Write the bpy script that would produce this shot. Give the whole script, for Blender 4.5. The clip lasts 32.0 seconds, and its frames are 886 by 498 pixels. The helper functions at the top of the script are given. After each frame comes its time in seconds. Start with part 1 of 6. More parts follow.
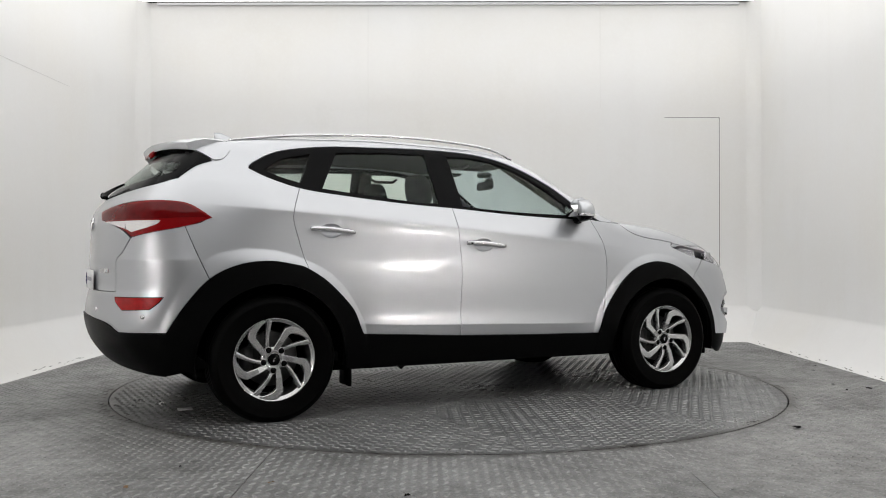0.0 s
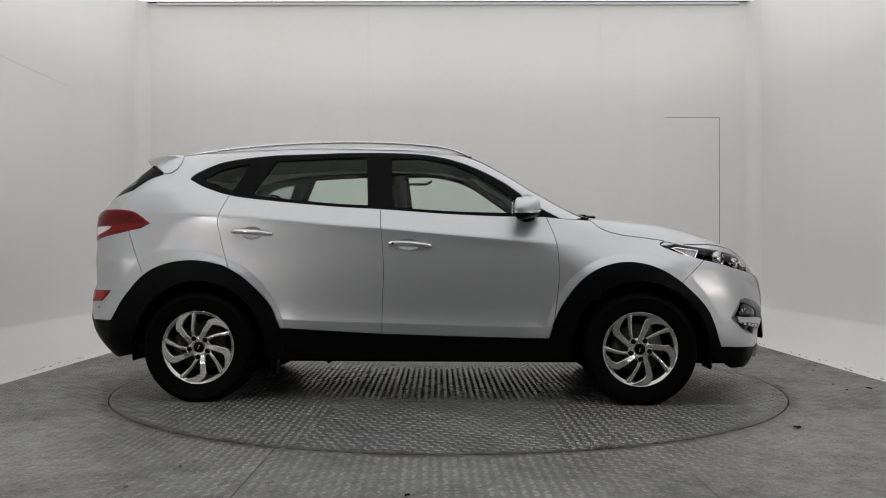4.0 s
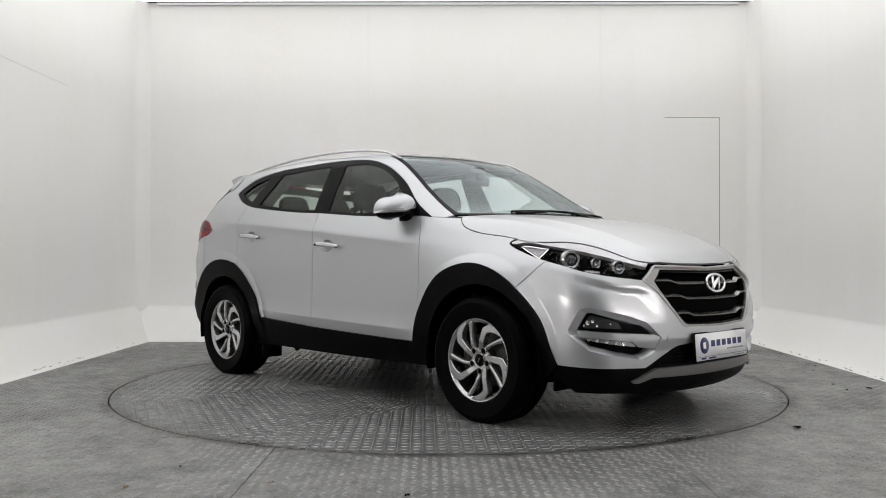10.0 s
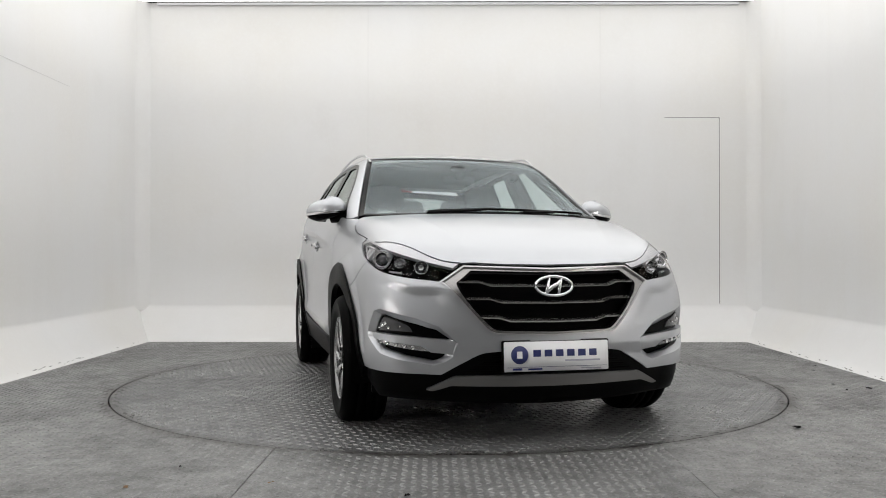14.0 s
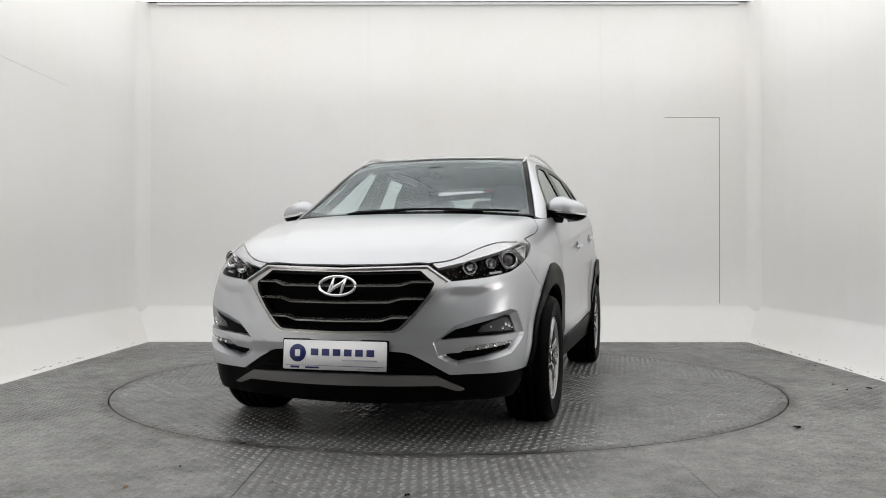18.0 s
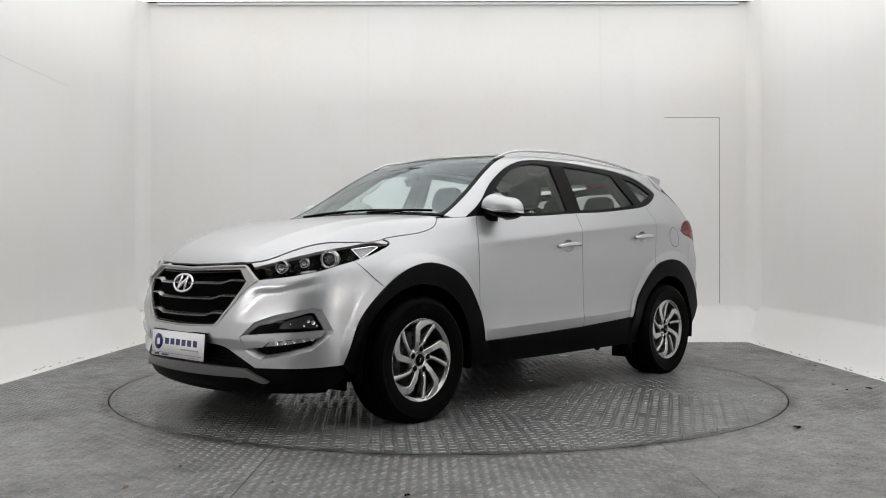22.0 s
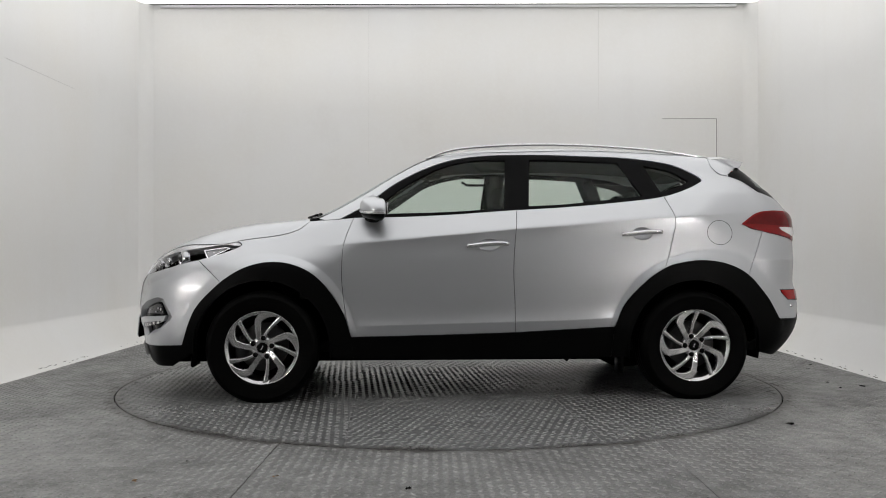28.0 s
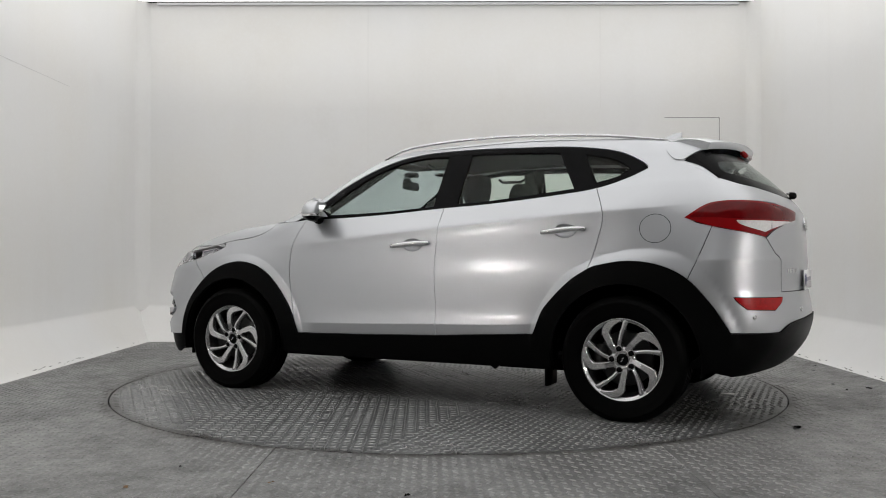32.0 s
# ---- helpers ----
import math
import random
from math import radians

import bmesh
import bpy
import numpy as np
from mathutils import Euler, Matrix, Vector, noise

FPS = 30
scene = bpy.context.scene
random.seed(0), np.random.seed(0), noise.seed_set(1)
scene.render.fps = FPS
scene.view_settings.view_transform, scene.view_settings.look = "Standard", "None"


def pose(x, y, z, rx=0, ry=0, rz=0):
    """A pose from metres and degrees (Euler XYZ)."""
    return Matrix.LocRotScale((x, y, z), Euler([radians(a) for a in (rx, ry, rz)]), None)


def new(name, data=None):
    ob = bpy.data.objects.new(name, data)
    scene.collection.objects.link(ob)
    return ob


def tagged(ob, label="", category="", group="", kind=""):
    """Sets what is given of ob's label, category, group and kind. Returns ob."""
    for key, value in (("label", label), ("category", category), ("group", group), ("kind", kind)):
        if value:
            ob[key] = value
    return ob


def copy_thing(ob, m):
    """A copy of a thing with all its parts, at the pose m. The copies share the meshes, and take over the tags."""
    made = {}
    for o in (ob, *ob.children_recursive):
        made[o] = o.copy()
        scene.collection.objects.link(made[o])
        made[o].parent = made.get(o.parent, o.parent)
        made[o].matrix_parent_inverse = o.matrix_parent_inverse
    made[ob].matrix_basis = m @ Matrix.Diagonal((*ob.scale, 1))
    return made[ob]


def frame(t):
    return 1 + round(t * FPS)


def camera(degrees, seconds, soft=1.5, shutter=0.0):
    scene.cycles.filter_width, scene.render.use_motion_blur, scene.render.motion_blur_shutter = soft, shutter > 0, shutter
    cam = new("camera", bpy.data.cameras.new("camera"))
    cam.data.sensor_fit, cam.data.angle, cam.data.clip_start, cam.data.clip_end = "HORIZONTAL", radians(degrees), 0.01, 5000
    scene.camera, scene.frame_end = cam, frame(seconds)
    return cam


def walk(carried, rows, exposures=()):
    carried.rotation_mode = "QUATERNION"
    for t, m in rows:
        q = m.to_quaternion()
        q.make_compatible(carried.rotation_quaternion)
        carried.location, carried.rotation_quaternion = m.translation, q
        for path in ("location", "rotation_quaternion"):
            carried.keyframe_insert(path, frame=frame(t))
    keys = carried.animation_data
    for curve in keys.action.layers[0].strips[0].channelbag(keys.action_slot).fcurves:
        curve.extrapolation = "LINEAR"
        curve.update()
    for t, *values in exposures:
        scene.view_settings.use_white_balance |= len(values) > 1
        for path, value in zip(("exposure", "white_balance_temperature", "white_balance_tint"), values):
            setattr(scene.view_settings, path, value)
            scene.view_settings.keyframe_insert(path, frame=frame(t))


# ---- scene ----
cam = camera(54.4, 32.0, soft=1.0)
LEVEL = 0.38
EYE = Matrix.Translation((0, -6.10, 0.89))
STOPS = ((0, 0.0), (1, -0.28), (2, -0.44), (3, -0.43), (4.5, -0.55), (6, -0.60), (7, -0.53), (8, -0.30), (9, -0.14), (10, -0.04), (12, 0.0), (17, 0.03), (20, 0.0), (22, -0.05), (24, -0.08), (25, -0.14), (27, -0.26), (28, -0.27), (29, -0.04), (30, -0.33), (31, -0.42), (32, -0.27))
BACKWARD = ((0, 0), (26.8, 0), (27.5, 0.05), (27.8, 0.092), (28.1, 0.092), (28.5, 0), (32, 0))
walk(cam, [(t, Matrix.Translation((0, -d, 0)) @ EYE @ pose(0, 0, 0, 90.465, 0, 0.314)) for t, d in BACKWARD], [(t, s + LEVEL) for t, s in STOPS])


# world and light
def make_world():
    w = bpy.data.worlds.new("world")
    w.use_nodes = True
    n = w.node_tree.nodes["Background"]
    n.inputs[0].default_value = (0.5, 0.5, 0.5, 1)
    n.inputs[1].default_value = 0.01
    scene.world = w


make_world()


# materials
def mat(name, col, rough=0.5, metal=0.0, coat=0.0, grain=0.0, scale=40.0, bump=0.0, stain=0.0, spec=0.5, emit=0.0, coat_rough=0.03):
    """A surface with grain and stains at two scales."""
    m = bpy.data.materials.new(name)
    m.use_nodes = True
    nt = m.node_tree
    b = nt.nodes["Principled BSDF"]
    b.inputs["Base Color"].default_value = (*col, 1)
    b.inputs["Roughness"].default_value = rough
    b.inputs["Metallic"].default_value = metal
    b.inputs["Specular IOR Level"].default_value = spec
    b.inputs["Coat Weight"].default_value = coat
    b.inputs["Coat Roughness"].default_value = coat_rough
    if emit:
        b.inputs["Emission Color"].default_value = (*col, 1)
        b.inputs["Emission Strength"].default_value = emit
    if grain or bump or stain:
        tc = nt.nodes.new("ShaderNodeTexCoord")
        n1 = nt.nodes.new("ShaderNodeTexNoise")
        n1.inputs["Scale"].default_value = scale
        n1.inputs["Detail"].default_value = 4
        n2 = nt.nodes.new("ShaderNodeTexNoise")
        n2.inputs["Scale"].default_value = scale * 0.06
        n2.inputs["Detail"].default_value = 5
        for n in (n1, n2):
            nt.links.new(tc.outputs["Object"], n.inputs["Vector"])
        mix = nt.nodes.new("ShaderNodeMath")
        mix.operation = "MULTIPLY_ADD"
        mix.inputs[1].default_value = grain
        nt.links.new(n1.outputs[0], mix.inputs[0])
        mix2 = nt.nodes.new("ShaderNodeMath")
        mix2.operation = "MULTIPLY_ADD"
        mix2.inputs[1].default_value = stain
        mix2.inputs[2].default_value = 1 - 0.5 * (grain + stain)
        nt.links.new(n2.outputs[0], mix2.inputs[0])
        nt.links.new(mix2.outputs[0], mix.inputs[2])
        vm = nt.nodes.new("ShaderNodeVectorMath")
        vm.operation = "SCALE"
        vm.inputs[0].default_value = col
        nt.links.new(mix.outputs[0], vm.inputs["Scale"])
        nt.links.new(vm.outputs[0], b.inputs["Base Color"])
        if bump:
            bp = nt.nodes.new("ShaderNodeBump")
            bp.inputs["Strength"].default_value = bump
            bp.inputs["Distance"].default_value = 0.002
            nt.links.new(n1.outputs[0], bp.inputs["Height"])
            nt.links.new(bp.outputs[0], b.inputs["Normal"])
    return m


def glass(name, tint, ior=1.45):
    m = bpy.data.materials.new(name)
    m.use_nodes = True
    nt = m.node_tree
    nt.nodes.remove(nt.nodes["Principled BSDF"])
    g = nt.nodes.new("ShaderNodeBsdfGlass")
    g.inputs["Color"].default_value = (*tint, 1)
    g.inputs["Roughness"].default_value = 0.0
    g.inputs["IOR"].default_value = ior
    nt.links.new(g.outputs[0], nt.nodes["Material Output"].inputs[0])
    return m


PAINT = mat("silver_paint", (0.48, 0.490, 0.512), 0.40, 0.80, 0.7, 0.03, 900, 0.0, 0.02, coat_rough=0.13)
CLAD = mat("black_cladding", (0.0018, 0.0018, 0.0019), 0.42, 0, 0, 0.3, 300, 0.15, 0.2, spec=0.055)
TRIM = mat("gloss_black_trim", (0.0025, 0.0025, 0.0028), 0.22, 0, 0, spec=0.05)
RUBBER = mat("tyre_rubber", (0.0015, 0.0015, 0.0015), 0.50, 0, 0, 0.4, 150, 0.2, 0.3, spec=0.035)
ALLOY = mat("alloy", (0.46, 0.46, 0.465), 0.27, 0.9, 0.6, 0.03, 200)
SATIN = mat("satin_silver", (0.34, 0.333, 0.328), 0.27, 0.95)
BARREL = mat("wheel_barrel", (0.06, 0.06, 0.06), 0.4, 0.6)
CLEARRED = mat("clear_tail_lens", (0.78, 0.75, 0.75), 0.15, 0.4, 0.3, 0.5, 120)
DEEPRED = mat("deep_red_lens", (0.105, 0.0015, 0.0025), 0.08, 0, 0.0, 0.6, 40, spec=0.22)
CHROME = mat("chrome", (0.82, 0.82, 0.83), 0.08, 1.0)
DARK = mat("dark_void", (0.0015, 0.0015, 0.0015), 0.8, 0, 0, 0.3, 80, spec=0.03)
CABIN = mat("cabin_plastic", (0.010, 0.010, 0.0105), 0.6, 0, 0, 0.3, 200, 0.1, spec=0.25)
FABRIC = mat("seat_fabric", (0.010, 0.010, 0.0105), 0.85, 0, 0, 0.4, 400, 0.4, spec=0.2)
# pale grey linings set near black: the dim cabin's shade is in the colour
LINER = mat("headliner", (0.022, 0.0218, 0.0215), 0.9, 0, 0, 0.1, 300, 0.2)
GLASS = glass("window_glass", (0.915, 0.95, 0.925), 1.20)
SCREEN = glass("windscreen_glass", (0.87, 0.92, 0.935), 1.27)
PRIVACY = glass("rear_glass", (0.74, 0.77, 0.75), 1.22)
LENS = glass("clear_lens", (0.985, 0.985, 0.99), 1.10)
RED = mat("red_lens", (0.19, 0.003, 0.0045), 0.08, 0, 0.1, 0.25, 60, spec=0.3)
REFLECT = mat("red_reflector", (0.30, 0.004, 0.004), 0.2, 0, 0.0, 0.9, 55, spec=0.3)
HANDLE = mat("handle_paint", (0.62, 0.62, 0.63), 0.25, 0.85, 0.8)
BROW = mat("brow_strip", (0.50, 0.50, 0.51), 0.28, 0.75, 0.3)
GLOBE = mat("clear_globe", (0.03, 0.03, 0.033), 0.04, 0.0, 0.5)
DISCMETAL = mat("brake_metal", (0.05, 0.05, 0.05), 0.5, 0.6, 0, 0.2, 120)
GREYPRINT = mat("grey_print", (0.35, 0.35, 0.40), 0.5)
WHITE = mat("white_plastic", (0.75, 0.75, 0.76), 0.35)
LED = mat("led_strip", (0.50, 0.50, 0.51), 0.25, 0.8, 0.3, 0.5, 90)
TIP = mat("lamp_tip", (0.30, 0.30, 0.31), 0.25, 0.6)
GREY = mat("grey_satin", (0.150, 0.147, 0.144), 0.36, 0.5)
BLUE = mat("blue_print", (0.012, 0.020, 0.11), 0.4)


def wall_mat():
    """Off-white paint, yellowed in broad patches and faint upright streaks, browner in spots near the top."""
    m = mat("wall_paint", (0.81, 0.806, 0.796), 0.62)
    nt = m.node_tree
    b = nt.nodes["Principled BSDF"]
    geo = nt.nodes.new("ShaderNodeTexCoord")

    def noise(scale, detail, stretch=(1, 1, 1)):
        mp = nt.nodes.new("ShaderNodeMapping")
        mp.inputs["Scale"].default_value = stretch
        nt.links.new(geo.outputs["Object"], mp.inputs["Vector"])
        n = nt.nodes.new("ShaderNodeTexNoise")
        n.inputs["Scale"].default_value, n.inputs["Detail"].default_value = scale, detail
        nt.links.new(mp.outputs[0], n.inputs["Vector"])
        return n

    def between(value, lo, hi, most):
        r = nt.nodes.new("ShaderNodeMapRange")
        r.inputs["From Min"].default_value, r.inputs["From Max"].default_value, r.inputs["To Max"].default_value = lo, hi, most
        nt.links.new(value, r.inputs["Value"])
        return r.outputs[0]

    def blend(colour, tint, factor):
        x = nt.nodes.new("ShaderNodeMix")
        x.data_type = "RGBA"
        if isinstance(colour, tuple):
            x.inputs["A"].default_value = (*colour, 1)
        else:
            nt.links.new(colour, x.inputs["A"])
        x.inputs["B"].default_value = (*tint, 1)
        nt.links.new(factor, x.inputs["Factor"])
        return x.outputs["Result"]

    broad, streak, fine, spot = noise(0.7, 4), noise(3.0, 5, (1.6, 1.6, 0.16)), noise(30.0, 4), noise(1.9, 6)
    c = blend((0.815, 0.812, 0.806), (0.800, 0.775, 0.725), between(broad.outputs[0], 0.42, 0.66, 0.45))
    c = blend(c, (0.745, 0.735, 0.715), between(streak.outputs[0], 0.50, 0.75, 0.16))
    c = blend(c, (0.70, 0.685, 0.655), between(spot.outputs[0], 0.60, 0.80, 0.22))
    c = blend(c, (0.84, 0.838, 0.833), between(fine.outputs[0], 0.45, 0.75, 0.3))
    nt.links.new(c, b.inputs["Base Color"])
    bp = nt.nodes.new("ShaderNodeBump")
    bp.inputs["Strength"].default_value, bp.inputs["Distance"].default_value = 0.10, 0.003
    nt.links.new(fine.outputs[0], bp.inputs["Height"])
    nt.links.new(bp.outputs[0], b.inputs["Normal"])
    return m


WALL = wall_mat()


def plate_mat(name, low, high, rough, metal):
    """Painted steel worn in patches: fine speckle, smears and broad wear."""
    m = mat(name, high, rough, metal)
    nt = m.node_tree
    b = nt.nodes["Principled BSDF"]
    tc = nt.nodes.new("ShaderNodeTexCoord")
    total = None
    for scale, detail, lo, hi, amount in ((75.0, 3, 0.35, 0.68, 0.40), (9.0, 6, 0.38, 0.62, 0.35), (1.3, 5, 0.36, 0.64, 0.45)):
        n = nt.nodes.new("ShaderNodeTexNoise")
        n.inputs["Scale"].default_value, n.inputs["Detail"].default_value, n.inputs["Roughness"].default_value = scale, detail, 0.65
        nt.links.new(tc.outputs["Object"], n.inputs["Vector"])
        r = nt.nodes.new("ShaderNodeMapRange")
        r.inputs["From Min"].default_value, r.inputs["From Max"].default_value, r.inputs["To Max"].default_value = lo, hi, amount
        nt.links.new(n.outputs[0], r.inputs["Value"])
        if total is None:
            total = r.outputs[0]
            bp = nt.nodes.new("ShaderNodeBump")
            bp.inputs["Strength"].default_value, bp.inputs["Distance"].default_value = 0.5, 0.0015
            nt.links.new(n.outputs[0], bp.inputs["Height"])
            nt.links.new(bp.outputs[0], b.inputs["Normal"])
        else:
            add = nt.nodes.new("ShaderNodeMath")
            add.operation = "ADD"
            nt.links.new(total, add.inputs[0])
            nt.links.new(r.outputs[0], add.inputs[1])
            total = add.outputs[0]
    mix = nt.nodes.new("ShaderNodeMix")
    mix.data_type = "RGBA"
    mix.inputs["A"].default_value, mix.inputs["B"].default_value = (*low, 1), (*high, 1)
    nt.links.new(total, mix.inputs["Factor"])
    # black grime along the round gap of the turntable, and scattered dirty smears
    flat_pos = nt.nodes.new("ShaderNodeVectorMath")
    flat_pos.operation = "MULTIPLY"
    flat_pos.inputs[1].default_value = (1, 1, 0)
    nt.links.new(tc.outputs["Object"], flat_pos.inputs[0])
    radius = nt.nodes.new("ShaderNodeVectorMath")
    radius.operation = "LENGTH"
    nt.links.new(flat_pos.outputs[0], radius.inputs[0])
    gap = nt.nodes.new("ShaderNodeMath")
    gap.operation = "SUBTRACT"
    gap.inputs[1].default_value = 2.235
    nt.links.new(radius.outputs["Value"], gap.inputs[0])
    away = nt.nodes.new("ShaderNodeMath")
    away.operation = "ABSOLUTE"
    nt.links.new(gap.outputs[0], away.inputs[0])
    near = nt.nodes.new("ShaderNodeMapRange")
    near.inputs["From Min"].default_value, near.inputs["From Max"].default_value = 0.0, 0.11
    near.inputs["To Min"].default_value, near.inputs["To Max"].default_value = 0.30, 0.0
    nt.links.new(away.outputs[0], near.inputs["Value"])
    spots = nt.nodes.new("ShaderNodeTexNoise")
    spots.inputs["Scale"].default_value, spots.inputs["Detail"].default_value, spots.inputs["Roughness"].default_value = 2.6, 8, 0.72
    nt.links.new(tc.outputs["Object"], spots.inputs["Vector"])
    both = nt.nodes.new("ShaderNodeMath")
    both.operation = "ADD"
    nt.links.new(spots.outputs[0], both.inputs[0])
    nt.links.new(near.outputs[0], both.inputs[1])
    dirt = nt.nodes.new("ShaderNodeMapRange")
    dirt.inputs["From Min"].default_value, dirt.inputs["From Max"].default_value = 0.60, 0.84
    dirt.inputs["To Min"].default_value, dirt.inputs["To Max"].default_value = 0.0, 0.85
    nt.links.new(both.outputs[0], dirt.inputs["Value"])
    soil = nt.nodes.new("ShaderNodeMix")
    soil.data_type = "RGBA"
    soil.inputs["B"].default_value = (0.026, 0.021, 0.018, 1)
    nt.links.new(mix.outputs["Result"], soil.inputs["A"])
    nt.links.new(dirt.outputs[0], soil.inputs["Factor"])
    nt.links.new(soil.outputs["Result"], b.inputs["Base Color"])
    rr = nt.nodes.new("ShaderNodeMapRange")
    rr.inputs["To Min"].default_value, rr.inputs["To Max"].default_value = rough + 0.12, rough - 0.10
    nt.links.new(total, rr.inputs["Value"])
    nt.links.new(rr.outputs[0], b.inputs["Roughness"])
    return m


STEEL = plate_mat("floor_plate", (0.055, 0.055, 0.055), (0.240, 0.240, 0.237), 0.42, 0.25)
STEELSTUD = plate_mat("floor_studs", (0.085, 0.084, 0.082), (0.300, 0.300, 0.297), 0.38, 0.4)
DISC = plate_mat("turntable_plate", (0.045, 0.046, 0.047), (0.185, 0.188, 0.190), 0.34, 0.3)
STUDS = plate_mat("tread_studs", (0.11, 0.11, 0.11), (0.285, 0.285, 0.285), 0.33, 0.4)
LIGHT = mat("light_diffuser", (1.0, 0.997, 0.99), 0.5, emit=0.93)
DIM = mat("dim_diffuser", (1.0, 0.997, 0.99), 0.5, emit=0.72)
FLOOD = mat("flood_face", (1.0, 0.97, 0.93), 0.5, emit=72.0)
BACKDROP = mat("plain_wall", (0.13, 0.129, 0.127), 0.8, 0, 0, 0.2, 12)
JOINT = mat("dark_joint", (0.22, 0.21, 0.20), 0.8)
FAINT = mat("faint_joint", (0.71, 0.70, 0.685), 0.8)
SCUFF = mat("scuff", (0.20, 0.19, 0.18), 0.9)
LEAF = mat("dry_leaf", (0.22, 0.12, 0.05), 0.8, 0, 0, 0.4, 200)
AMBER = mat("amber_lens", (0.018, 0.010, 0.006), 0.2, 0.5, 0.1)
BOWL = mat("lamp_bowl", (0.42, 0.42, 0.43), 0.10, 1.0)


# mesh helpers
def part(name, bm, material, parent=None, label="", smooth=True):
    me = bpy.data.meshes.new(name)
    if isinstance(bm, tuple):
        me.from_pydata(*bm)
    else:
        bm.to_mesh(me)
        bm.free()
    for m in material if isinstance(material, (list, tuple)) else [material]:
        me.materials.append(m)
    if smooth:
        me.polygons.foreach_set("use_smooth", [True] * len(me.polygons))
    ob = new(name, me)
    ob.parent = parent
    if label:
        ob["label"] = label
    return ob


def box(bm, x0, x1, y0, y1, z0, z1, bevel=0.0, seg=2):
    r = bmesh.ops.create_cube(bm, size=1)
    vs = r["verts"]
    for v in vs:
        v.co = Vector((x0 + (v.co.x + 0.5) * (x1 - x0), y0 + (v.co.y + 0.5) * (y1 - y0), z0 + (v.co.z + 0.5) * (z1 - z0)))
    if bevel:
        es = list({e for v in vs for e in v.link_edges})
        bmesh.ops.bevel(bm, geom=es, offset=bevel, segments=seg, affect="EDGES")
    return bm


def boxed(x0, x1, y0, y1, z0, z1, bevel=0.0, seg=2):
    return box(bmesh.new(), x0, x1, y0, y1, z0, z1, bevel, seg)


def lathe(profile, n=48, axis="y", bm=None, centre=(0, 0, 0)):
    """Turns a profile of (radius, along) round an axis."""
    bm = bm or bmesh.new()
    rings = []
    for r, a in profile:
        ring = []
        for i in range(n):
            c, s = math.cos(2 * math.pi * i / n) * r, math.sin(2 * math.pi * i / n) * r
            p = (c, a, s) if axis == "y" else (c, s, a) if axis == "z" else (a, c, s)
            ring.append(bm.verts.new(Vector(p) + Vector(centre)))
        rings.append(ring)
    for a, b in zip(rings, rings[1:]):
        for i in range(n):
            j = (i + 1) % n
            bm.faces.new((a[i], a[j], b[j], b[i]))
    bmesh.ops.recalc_face_normals(bm, faces=bm.faces)
    return bm


def tube(points, radius, n=10, flat=1.0, bm=None):
    """A round bar along a line of points; flat squeezes it across its local height."""
    bm = bm or bmesh.new()
    pts = [Vector(p) for p in points]
    rings = []
    for i, p in enumerate(pts):
        d = (pts[min(i + 1, len(pts) - 1)] - pts[max(i - 1, 0)]).normalized()
        side = d.cross(Vector((0, 0, 1)))
        side = side.normalized() if side.length > 1e-4 else Vector((1, 0, 0))
        up = side.cross(d).normalized()
        r = radius[i] if isinstance(radius, (list, tuple)) else radius
        rings.append([bm.verts.new(p + side * math.cos(2 * math.pi * k / n) * r + up * math.sin(2 * math.pi * k / n) * r * flat) for k in range(n)])
    for a, b in zip(rings, rings[1:]):
        for k in range(n):
            bm.faces.new((a[k], a[(k + 1) % n], b[(k + 1) % n], b[k]))
    bm.faces.new(rings[0][::-1])
    bm.faces.new(rings[-1])
    bmesh.ops.recalc_face_normals(bm, faces=bm.faces)
    return bm


# the room
BACK, SIDE, FRONT, TOP, COVE, ROUND = 3.29, 3.37, -8.6, 3.66, 0.35, 0.13


